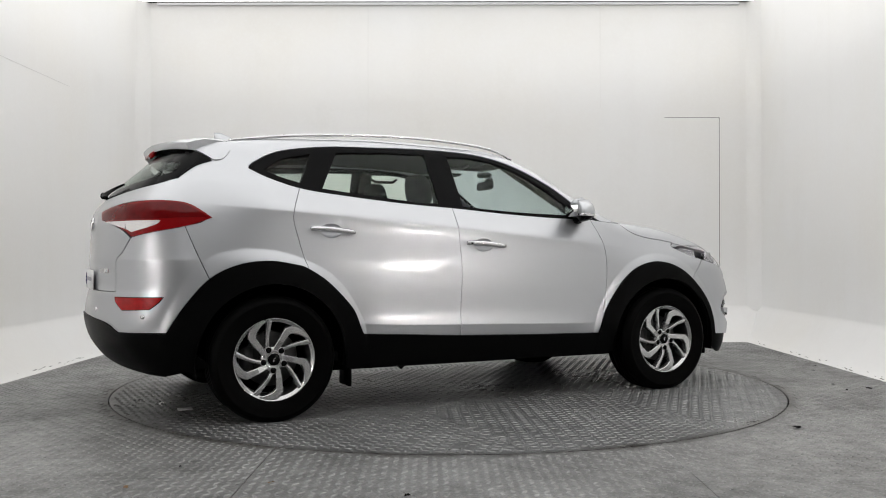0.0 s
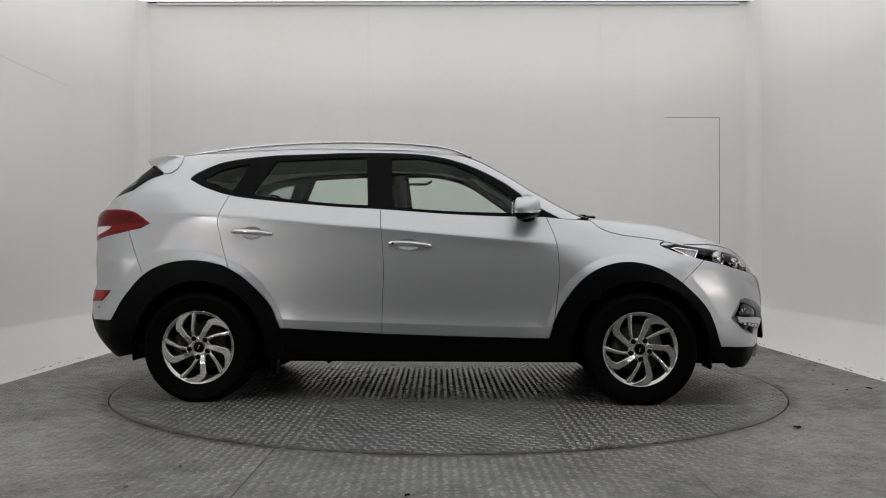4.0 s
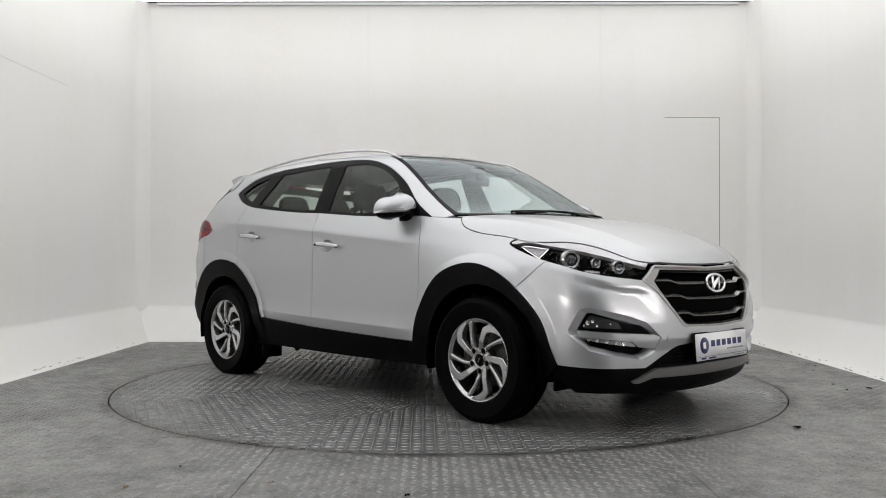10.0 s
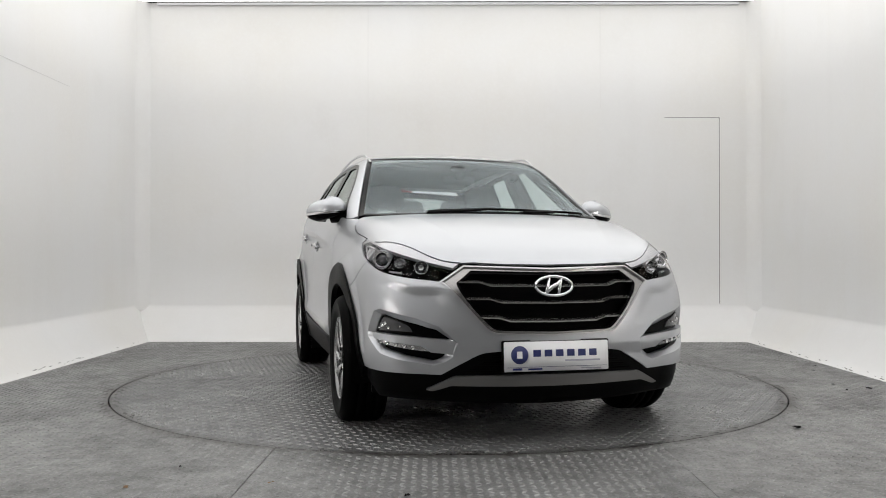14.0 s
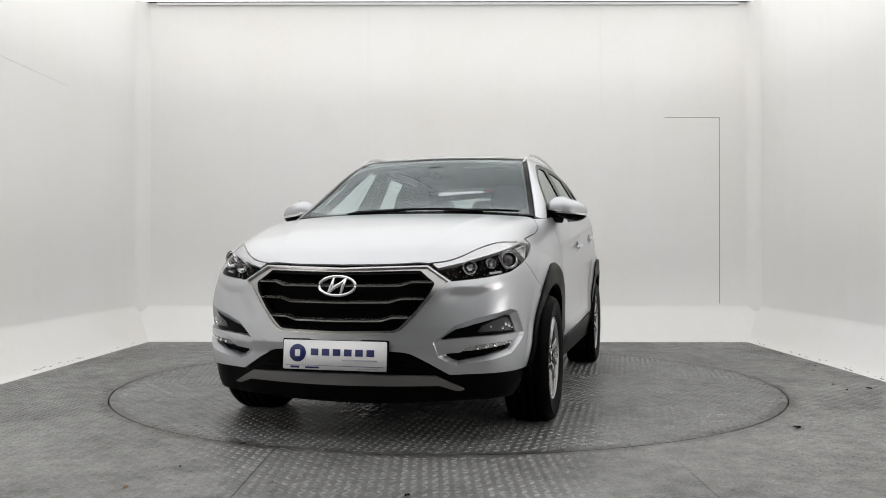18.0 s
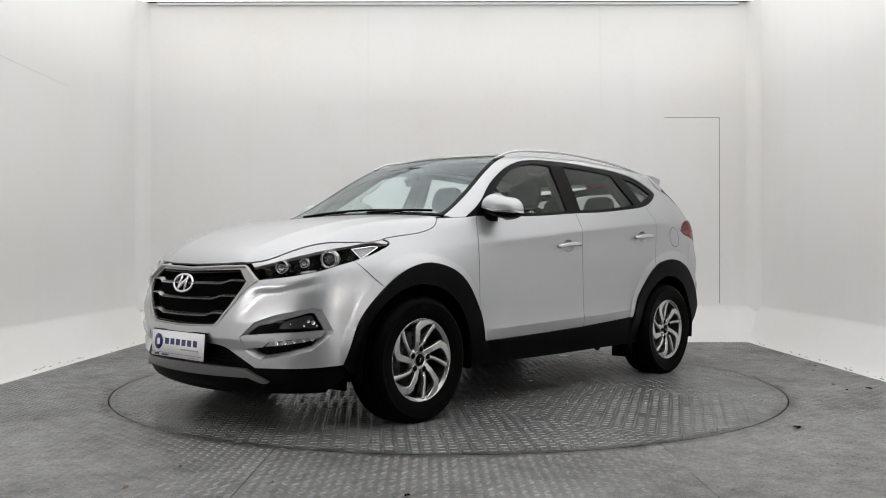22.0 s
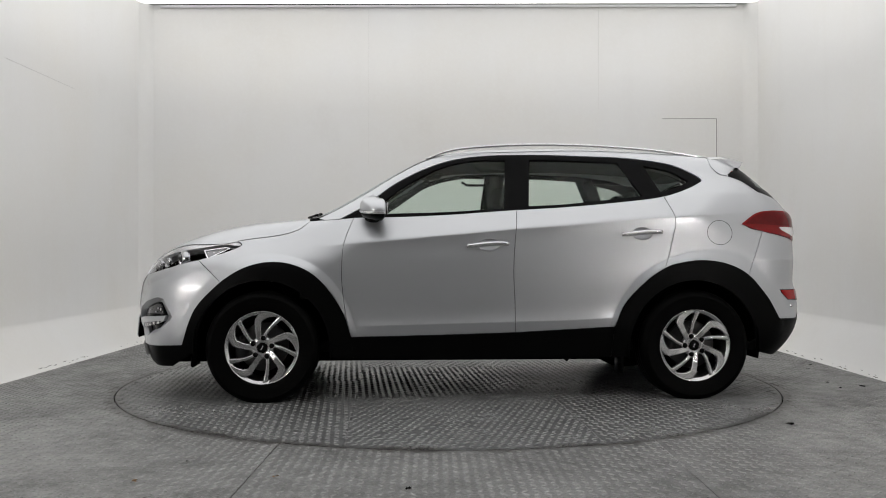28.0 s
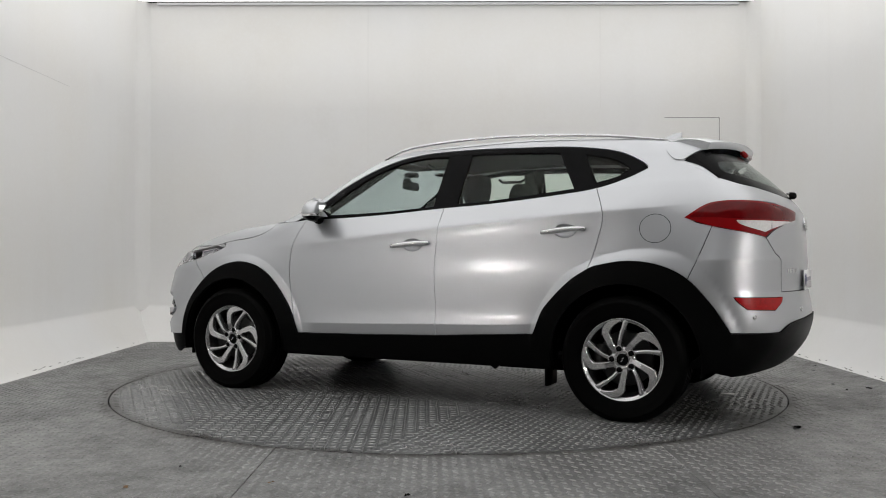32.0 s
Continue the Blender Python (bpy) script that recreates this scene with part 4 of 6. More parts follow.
        for a0, a1, z0, z1, h in ((42.8, 47.4, 0.823, 0.829, 0.005), (55.0, 56.6, 0.856, 0.864, 0.006)):
            o = ring(spl((a0, z0 - h), (a1, z1 - h), gap=0.6), spl((a1, z1 + h), (a0, z0 + h), gap=0.6))
            sheet("chrome_bar", shell(tw(o), on_nose, off=-0.035, thick=0.01, unit=NOSE_UNIT, pitch=0.02), TIP, house, "small chrome bar in the lamp")
    # fog lamp recesses
    foglens = dense(((28.4, 0.501), (31.7, 0.541), (36.8, 0.571), (46.0, 0.608), (47.2, 0.605), (49.9, 0.526), (41.0, 0.518), (32.3, 0.502)), 5)
    wing = ring(spl((26.3, 0.486), (28.0, 0.496), (35.3, 0.507), (42.4, 0.515), (49.9, 0.525), gap=0.5), spl((49.9, 0.525), (49.0, 0.493), gap=0.5), spl((49.0, 0.493), (43.8, 0.484), (36.2, 0.469), (34.6, 0.460), (33.0, 0.437), gap=0.5), spl((33.0, 0.437), (29.0, 0.430), (27.2, 0.424), gap=0.5))
    led = ring(spl((33.4, 0.437), (34.9, 0.459), (36.4, 0.466), (43.8, 0.481), (48.9, 0.491), gap=0.5), spl((48.9, 0.491), (47.4, 0.479), (42.4, 0.460), (36.7, 0.443), (33.4, 0.437), gap=0.5))
    pod = ring(spl((37.5, 0.530), (43.0, 0.534), (48.3, 0.535), gap=0.4), spl((48.3, 0.535), (47.2, 0.585), (45.5, 0.598), (41.5, 0.582), (38.6, 0.560), (37.5, 0.530), gap=0.4))
    for s in (1, -1):
        tw = (lambda o: o) if s > 0 else mirror
        rec = sheet("fog_recess", shell(tw(fog), on_nose, off=-0.052, unit=NOSE_UNIT), TRIM, CAR, "black fog lamp recess")
        # silver slope from the bumper skin down into the recess
        rim, foot = on_nose(tw(fog)), on_nose(tw(fog_in))
        foot = foot - grad(foot) * 0.026
        k = len(rim)
        bm = bmesh.new()
        vs = [bm.verts.new(q) for q in np.vstack([rim, rim * 0.9 + foot * 0.1, foot, foot - grad(foot) * 0.02])]
        for r in range(3):
            for i in range(k):
                bm.faces.new((vs[r * k + i], vs[r * k + (i + 1) % k], vs[(r + 1) * k + (i + 1) % k], vs[(r + 1) * k + i]))
        part("chamfer", bm, PAINT, rec, "silver recess edge", smooth=False)
        sheet("wing", shell(tw(wing), on_nose, off=-0.003, thick=0.04, unit=NOSE_UNIT, pitch=0.02), PAINT, rec, "silver wing across the recess")
        strip = sheet("running_light", shell(tw(led), on_nose, off=-0.012, thick=0.02, unit=NOSE_UNIT, pitch=0.015), LED, rec, "silver daytime running light strip")
        for a, z in ((37.4, 0.458), (39.6, 0.464), (42.0, 0.470), (44.5, 0.476), (46.6, 0.481)):
            c = on_nose(np.array([(s * a, z)]), -0.008)[0]
            bulb = part("diode", lathe([(0.0005, -0.004), (0.004, -0.003), (0.008, 0.003), (0.0095, 0.002)], 14, "x"), CHROME, rec, "round light diode")
            bulb.matrix_basis = pose(*c, 0, 0, s * a * 0.8)
        sheet("fog_cover", shell(tw(foglens), on_nose, off=-0.030, thick=0.01, unit=NOSE_UNIT, pitch=0.02), TRIM, rec, "gloss black fog lamp cover")
        sheet("fog_lamp", shell(tw(pod), on_nose, off=-0.024, thick=0.008, unit=NOSE_UNIT, pitch=0.012), GLOBE, rec, "clear fog lamp lens")
        for a, z, r in ((44.5, 0.548, 0.006), (45.6, 0.569, 0.008), (46.8, 0.562, 0.011), (47.8, 0.548, 0.005), (41.0, 0.556, 0.004)):
            c = on_nose(np.array([(s * a, z)]), -0.022)[0]
            gl = part("glint", lathe([(0.0005, 0.0), (0.7 * r, 0.001), (r, 0.003)], 10, "x"), CHROME, rec, "small chrome reflector")
            gl.matrix_basis = pose(*c, 0, 0, s * a * 0.8)
    # lower bumper
    lo = ring(np.array([(arch[-1][0], 0.337)]), low[1:], low2[1:], spl((14, 0.442), (-14, 0.442), gap=1.0), (np.vstack([low, low2[1:]]) * (-1, 1))[::-1], np.array([(-arch[-1][0] - 3, 0.30), (-50, 0.205)]), spl((-50, 0.205), (0, 0.165), (50, 0.205), gap=1.0), np.array([(arch[-1][0] + 3, 0.30)]))
    low_skin = sheet("lower_bumper", shell(lo, on_nose, off=-0.014, unit=NOSE_UNIT), CLAD, CAR, "black plastic lower bumper")
    sk = ring(spl((-27.2, 0.325), (0, 0.333), (27.2, 0.325), gap=0.6), spl((27.2, 0.325), (34.5, 0.262), gap=0.5), spl((34.5, 0.262), (32.5, 0.258), (28, 0.282), gap=0.5), spl((28, 0.282), (0, 0.277), (-28, 0.282), gap=0.6), spl((-28, 0.282), (-32.5, 0.258), (-34.5, 0.262), gap=0.5), spl((-34.5, 0.262), (-27.2, 0.325), gap=0.5))
    sheet("skid_plate", shell(sk, on_nose, off=0.008, thick=0.03, unit=NOSE_UNIT), GREY, CAR, "satin grey skid plate")
    for k in range(4):
        z = 0.352 + 0.022 * k
        w = 24 - 2.2 * k
        o = ring(spl((-w, z), (w, z), gap=1.0), spl((w, z - 0.006), (-w, z - 0.006), gap=1.0))
        sheet("intake_bar", shell(o, on_nose, off=-0.004, thick=0.01, unit=NOSE_UNIT, pitch=0.05), DARK, low_skin)
    # towing eye cap
    cap = arc(-18.6, 0.478, 1.0, 0, 360, 21)[:-1]
    cap = np.stack([-22.6 + (cap[:, 0] + 18.6) * 1.35, 0.478 + (cap[:, 1] - 0.478) * 0.0225], -1)
    sheet("tow_cap", shell(cap, on_nose, off=0.0025, thick=0.006, unit=NOSE_UNIT, pitch=0.02), PAINT, CAR, "round silver towing eye cap")


make_front()


def make_rear():
    mirror = lambda p: (p * (-1, 1))[::-1]
    lamp = ring(spl((19.0, 1.128), (28, 1.153), (34.2, 1.163), (42.5, 1.177), (49.7, 1.177), (54.2, 1.158), (60.0, 1.092), gap=0.6), spl((60.0, 1.092), (55, 1.056), (50.5, 1.033), (39.6, 0.989), gap=0.6), spl((39.6, 0.989), (36.4, 1.025), (29, 1.060), (20.6, 1.086), gap=0.6), spl((20.6, 1.086), (19.0, 1.128), gap=0.6))
    white = ring(spl((22.6, 1.075), (36, 1.073), (47.6, 1.074), gap=0.6), spl((47.6, 1.074), (46.9, 1.056), (44.2, 1.036), (39.7, 1.014), gap=0.6), spl((39.7, 1.014), (36.5, 1.034), (29, 1.058), (22.6, 1.075), gap=0.6))
    deep = ring(spl((21.2, 1.116), (28.5, 1.146), (36.8, 1.158), (44.0, 1.167), (49.5, 1.169), (53.6, 1.151), (58.4, 1.098), gap=0.6), spl((58.4, 1.092), (54.0, 1.092), (47.7, 1.084), gap=0.6), spl((47.7, 1.084), (36, 1.080), (21.8, 1.084), gap=0.6))
    cut = to_stern(on_side(spl((-1.779, 1.048), (-1.725, 0.91), (-1.665, 0.772))) * (1, -1, 1))
    arch = to_stern(on_side(take(ARCH_R, (-1.665, 0.772), (-1.875, 0.493))) * (1, -1, 1))
    half = np.vstack([spl((32.0, 0.70), (32.3, 0.861), (35.3, 0.906), (39.4, 0.989), gap=0.6), spl((39.4, 0.989), (50.5, 1.033), cut[0], gap=0.6), cut, arch, spl(arch[-1], (34.8, 0.490), gap=0.6), spl((34.8, 0.49), (28, 0.535), (12, 0.555), gap=0.6)])
    out = ring(spl((-32, 0.70), (32, 0.70), gap=0.6), half, spl((12, 0.555), (-12, 0.555), gap=0.6), (half * (-1, 1))[::-1])
    sheet("rear_bumper", shell(out, on_stern, unit=STERN_UNIT, gap=0.002, pitch=0.018), PAINT, CAR, "silver painted rear bumper skin")
    lo = np.vstack([spl((arch[-1][0], 0.49), (34.8, 0.490), gap=0.6), spl((34.8, 0.49), (28, 0.535), (12, 0.555), gap=0.6)])
    low = ring(lo, spl((12, 0.555), (-12, 0.555), gap=1), (lo * (-1, 1))[::-1], np.array([(-60, 0.31), (-47, 0.262)]), spl((-47, 0.262), (-30, 0.285), (0, 0.33), (30, 0.285), (47, 0.262), gap=1), np.array([(60, 0.31)]))
    sheet("rear_lower_bumper", shell(low, on_stern, off=0.008, unit=STERN_UNIT), CLAD, CAR, "black plastic lower rear bumper")
    for s in (1, -1):
        o = lamp if s > 0 else mirror(lamp)
        tl = sheet("tail_lamp", shell(o, on_stern, off=0.006, thick=0.03, unit=STERN_UNIT, pitch=0.02), RED, CAR, "red wraparound tail lamp")
        tw = (lambda q: q) if s > 0 else mirror
        sheet("clear_window", shell(tw(white), on_stern, off=0.0085, thick=0.01, unit=STERN_UNIT, pitch=0.015), CLEARRED, tl, "clear reversing lamp window")
        sheet("dark_window", shell(tw(deep), on_stern, off=0.0085, thick=0.01, unit=STERN_UNIT, pitch=0.015), DEEPRED, tl, "deep red lamp window")
        seam = np.array([(37.0, 1.03), (37.3, 1.03), (36.25, 1.162), (35.95, 1.162)])
        sheet("lamp_seam", shell(tw(seam), on_stern, off=0.0095, thick=0.01, unit=STERN_UNIT, pitch=0.03), DARK, tl, "dark seam across the lamp")
        r = ring(spl((32.5, 0.671), (49.0, 0.675), gap=0.5), spl((49.0, 0.675), (48.0, 0.650), (45.8, 0.616), gap=0.5), spl((45.8, 0.616), (37.0, 0.609), gap=0.5), spl((37.0, 0.609), (33.2, 0.650), (32.5, 0.671), gap=0.5))
        sheet("reflector", shell(r if s > 0 else mirror(r), on_stern, off=0.004, unit=STERN_UNIT, pitch=0.02), REFLECT, sheet("reflector_frame", shell(inset(r if s > 0 else mirror(r), -0.004, np.array(STERN_UNIT)), on_stern, off=0.0015, unit=STERN_UNIT, pitch=0.02), DARK, CAR, "thin black reflector frame"), "red rear reflector")
    h2 = np.vstack([spl((48.9, 1.297), (49.9, 1.25), (49.97, 1.180), gap=0.6), spl((49.97, 1.18), (41.9, 1.180), (30, 1.163), (25, 1.130), gap=0.6), spl((25, 1.08), (34.5, 1.030), (39.0, 0.985), gap=0.6), spl((35.3, 0.906), (32.3, 0.861), (32.0, 0.70), gap=0.6)])
    tg = ring(spl((-48.5, 1.305), (-40, 1.262), (-20, 1.222), (0, 1.212), (20, 1.222), (40, 1.262), (48.5, 1.305), gap=0.6), h2, spl((32, 0.70), (-32, 0.70), gap=0.6), (h2 * (-1, 1))[::-1])
    sheet("tailgate", shell(tg, on_stern, unit=STERN_UNIT, gap=0.002), PAINT, CAR)
    bg = ring(spl((-48.5, 1.307), (-40, 1.264), (-20, 1.224), (0, 1.214), (20, 1.224), (40, 1.264), (48.5, 1.307), gap=0.6), spl((48.5, 1.307), (55, 1.39), (56, 1.44), gap=0.6), spl((56, 1.44), (0, 1.49), (-56, 1.44), gap=0.6), spl((-56, 1.44), (-55, 1.39), (-48.5, 1.307), gap=0.6))
    hole = inset(bg, 0.05, np.array(STERN_UNIT))
    fr = sheet("back_window_surround", shell(bg, on_stern, holes=[hole], off=-0.002, unit=STERN_UNIT, gap=0.001), TRIM, CAR, "black back window border")
    sheet("back_window", shell(hole, on_stern, off=-0.003, unit=STERN_UNIT, thick=0.005, pitch=0.05), PRIVACY, fr, "tinted back window")


make_rear()


def make_underside():
    """Floor pan, inner wheel housings and cabin shell in black."""
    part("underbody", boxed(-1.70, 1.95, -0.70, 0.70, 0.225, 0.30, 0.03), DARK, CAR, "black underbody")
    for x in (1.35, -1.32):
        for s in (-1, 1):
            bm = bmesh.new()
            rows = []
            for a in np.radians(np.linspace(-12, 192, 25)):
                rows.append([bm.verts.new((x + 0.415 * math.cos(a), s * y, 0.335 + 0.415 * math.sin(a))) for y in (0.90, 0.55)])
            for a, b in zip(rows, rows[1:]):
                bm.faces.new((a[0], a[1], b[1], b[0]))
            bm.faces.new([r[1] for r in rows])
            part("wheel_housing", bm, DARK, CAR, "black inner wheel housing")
    inner = ring(spl((0.95, 1.10), (0.2, 1.14), (-0.6, 1.19), (-1.1, 1.25), (-1.75, 1.30)), spl((-1.75, 1.30), (-1.78, 0.9)), spl((-1.78, 0.9), (-1.0, 0.88), (-0.86, 0.30)), spl((-0.86, 0.30), (0.86, 0.30)), spl((0.86, 0.30), (0.95, 0.8), (0.95, 1.10)))
    pair("door_trim", shell(inner, on_side, off=-0.05, thick=0.01, pitch=0.06), CABIN, "black inner door trim")


make_underside()


def make_wheels():
    """Five twin spokes that sweep the same way on every wheel."""
    def bar(line, widths, y0, depth):
        """A spoke along (radius, degrees) points, seen from outside."""
        p = np.array([(-r * math.cos(math.radians(a)), r * math.sin(math.radians(a))) for r, a in line])
        d = np.gradient(p, axis=0)
        d /= np.linalg.norm(d, axis=1, keepdims=True)
        n = np.stack([-d[:, 1], d[:, 0]], -1)
        bm = bmesh.new()
        rows = []
        for q, m, w, (r, _) in zip(p, n, widths, line):
            y = y0 - 0.012 * max(0, (0.10 - r)) / 0.05 + 0.004 * (r - 0.1) / 0.1
            e = 0.0035
            rows.append([bm.verts.new((q[0] + m[0] * k, y + dy, q[1] + m[1] * k)) for k, dy in ((-w, -depth), (-w, -e), (-w + e, 0), (w - e, 0), (w, -e), (w, -depth))])
        for a, b in zip(rows, rows[1:]):
            for i in range(5):
                bm.faces.new((a[i], a[i + 1], b[i + 1], b[i]))
        bm.faces.new(rows[0])
        bm.faces.new(rows[-1])
        bmesh.ops.recalc_face_normals(bm, faces=bm.faces)
        return bm

    def fine(line, widths, n=5):
        l, w = np.array(line), np.array(widths)
        t = np.linspace(0, len(l) - 1, (len(l) - 1) * n + 1)
        i = np.arange(len(l))
        return [tuple(v) for v in np.stack([np.interp(t, i, l[:, 0]), np.interp(t, i, l[:, 1])], -1)], np.interp(t, i, w)

    broad, bw = fine([(0.048, 150), (0.085, 143), (0.13, 138.5), (0.168, 136.0), (0.192, 127), (0.206, 115), (0.214, 104)], [0.015, 0.016, 0.0175, 0.0205, 0.0215, 0.016, 0.007])
    thin, tw = fine([(0.050, 124), (0.085, 114), (0.13, 106), (0.175, 100), (0.214, 96.5)], [0.012, 0.010, 0.010, 0.012, 0.015])
    meshes = {}

    def child(name, make, material, parent, m, label=""):
        """A part whose mesh is made once and shared by all wheels."""
        if name not in meshes:
            ob = part(name, make(), material, parent, label, smooth=name != "spoke")
            meshes[name] = ob.data
        else:
            ob = new(name, meshes[name])
            ob.parent = parent
            if label:
                ob["label"] = label
        ob.matrix_basis = m
        return ob

    I = Matrix.Identity(4)
    R = 0.343

    def tyre():
        prof = [(0.219, 0.100), (0.228, 0.109), (0.236, 0.110), (0.252, 0.1165), (0.280, 0.1215), (0.300, 0.1225), (0.302, 0.1235), (0.308, 0.1235), (0.310, 0.122), (0.326, 0.113), (0.336, 0.098), (0.340, 0.088)]
        tread = [(0.3435, 0.075), (0.3435, 0.052), (0.336, 0.050), (0.336, 0.044), (0.3435, 0.042), (0.3435, 0.006), (0.336, 0.004), (0.336, -0.004), (0.3435, -0.006), (0.3435, -0.042), (0.336, -0.044), (0.336, -0.050), (0.3435, -0.052), (0.3435, -0.075)]
        return lathe(prof + tread + [(0.340, -0.088), (0.326, -0.113), (0.25, -0.115), (0.219, -0.10), (0.219, 0.100)], 96)

    for x, s, turn in ((-1.32, -1, 0), (1.35, -1, 9.5), (1.35, 1, 34), (-1.32, 1, -12.5)):
        w = part("wheel", lathe([(0.2235, 0.098), (0.2230, 0.1070), (0.2205, 0.1078), (0.2165, 0.1030), (0.2035, 0.093)], 96), ALLOY, CAR, "silver twin-spoke alloy wheel with a black tyre")
        w.matrix_basis = pose(x, s * 0.803, R - 0.010, 0, 0, 180 if s < 0 else 0)
        child("tyre", tyre, RUBBER, w, I, "black rubber tyre")
        child("barrel", lambda: lathe([(0.2035, 0.093), (0.199, 0.02), (0.196, -0.095), (0.222, -0.10)], 64), BARREL, w, I, "dark wheel barrel")
        child("brake_disc", lambda: lathe([(0.06, 0.020), (0.145, 0.020), (0.15, 0.015), (0.15, -0.005), (0.06, -0.005)], 48), DISCMETAL, w, I, "dull steel brake disc")
        child("backplate", lambda: lathe([(0.0005, -0.03), (0.19, -0.03), (0.195, -0.06)], 48), DARK, w, I, "black backplate")
        child("hub", lambda: lathe([(0.068, 0.02), (0.072, 0.066), (0.066, 0.082), (0.040, 0.088), (0.036, 0.083), (0.0005, 0.083)], 40), ALLOY, w, I)
        child("hub_cap", lambda: lathe([(0.031, 0.080), (0.0315, 0.0905), (0.027, 0.0925), (0.0005, 0.094)], 32), TRIM, w, I, "black hub cap")
        child("cap_ring", lambda: lathe([(0.0315, 0.083), (0.0335, 0.0895), (0.0345, 0.0885), (0.0350, 0.083)], 40), ALLOY, w, I)
        badge = child("cap_badge", lambda: bar([(0.013, 60), (0.004, 80), (0.004, 260), (0.013, 240)], [0.0025, 0.0035, 0.0035, 0.0025], 0.1235, 0.003), CHROME, w, I, "small silver badge")
        for k in range(5):
            m = pose(0, 0, 0, 0, turn + 72 * k, 0)
            child("spoke", lambda: bar(broad, bw, 0.099, 0.035), ALLOY, w, m)
            child("thin_spoke", lambda: bar(thin, tw, 0.095, 0.040), ALLOY, w, m)
            child("lug_nut", lambda: lathe([(0.0150, 0.075), (0.0150, 0.0935), (0.011, 0.0945), (0.008, 0.0985), (0.0005, 0.0985)], 12, centre=(-0.0590 * math.cos(math.radians(121)), 0, 0.0590 * math.sin(math.radians(121)))), TRIM, w, m)
            child("lug_seat", lambda: lathe([(0.0152, 0.085), (0.0160, 0.0930), (0.0190, 0.0915), (0.0205, 0.07)], 20, centre=(-0.0590 * math.cos(math.radians(121)), 0, 0.0590 * math.sin(math.radians(121)))), ALLOY, w, m)
        cal = part("caliper", boxed(0.10, 0.17, -0.02, 0.05, -0.07, 0.07, 0.012), DISCMETAL, w, "dull grey brake caliper")


make_wheels()


def make_mirrors():
    for s in (-1, 1):
        def form(lo, hi, grow=0.0):
            """A slice of the mirror's egg shape between two heights."""
            bm = bmesh.new()
            n, m = 36, 14
            rows = []
            for i in range(m + 1):
                h = lo + (hi - lo) * i / m
                k = max(0.0, 1 - abs(h) ** 2.5) ** (1 / 2.5)
                row = []
                for j in range(n):
                    a = 2 * math.pi * j / n
                    ca, sa = math.cos(a), math.sin(a)
                    ex = math.copysign(abs(ca) ** 0.75, ca)
                    ey = math.copysign(abs(sa) ** 0.85, sa)
                    fx = (0.085 if ca > 0 else 0.055) * k + grow
                    fy = 0.122 * (1 - 0.12 * max(0, h)) * k + grow
                    row.append(bm.verts.new((0.655 + ex * fx + 0.02 * (1 - abs(ey)) - 0.025 * ey, s * (0.905 + ey * fy), 1.180 + (0.074 if h > -0.36 else 0.058) * h - (0.006 if h <= -0.36 else 0.0) + 0.012 * (-ey))))
                rows.append(row)
            for a, b in zip(rows, rows[1:]):
                for j in range(n):
                    bm.faces.new((a[j], a[(j + 1) % n], b[(j + 1) % n], b[j]))
            bm.faces.new(rows[0])
            bm.faces.new(rows[-1])
            bmesh.ops.remove_doubles(bm, verts=bm.verts, dist=1e-5)
            bmesh.ops.recalc_face_normals(bm, faces=bm.faces)
            return bm

        cap = part("door_mirror", form(-0.18, 1.0), PAINT, CAR, "silver door mirror cap")
        part("indicator", form(-0.36, -0.18, 0.003), CHROME, cap, "chrome indicator strip")
        part("lower_shell", form(-1.0, -0.36), TRIM, cap, "black lower mirror shell")
        part("glass", boxed(0.590, 0.5935, *sorted((s * 0.84, s * 0.975)), 1.14, 1.212, 0.001), CHROME, cap, "mirror glass")
        part("arm", tube([(0.715, s * 0.775, 1.140), (0.70, s * 0.82, 1.122), (0.665, s * 0.87, 1.118)], [0.035, 0.034, 0.03], 14, 0.75), TRIM, cap, "black mirror arm")


make_mirrors()


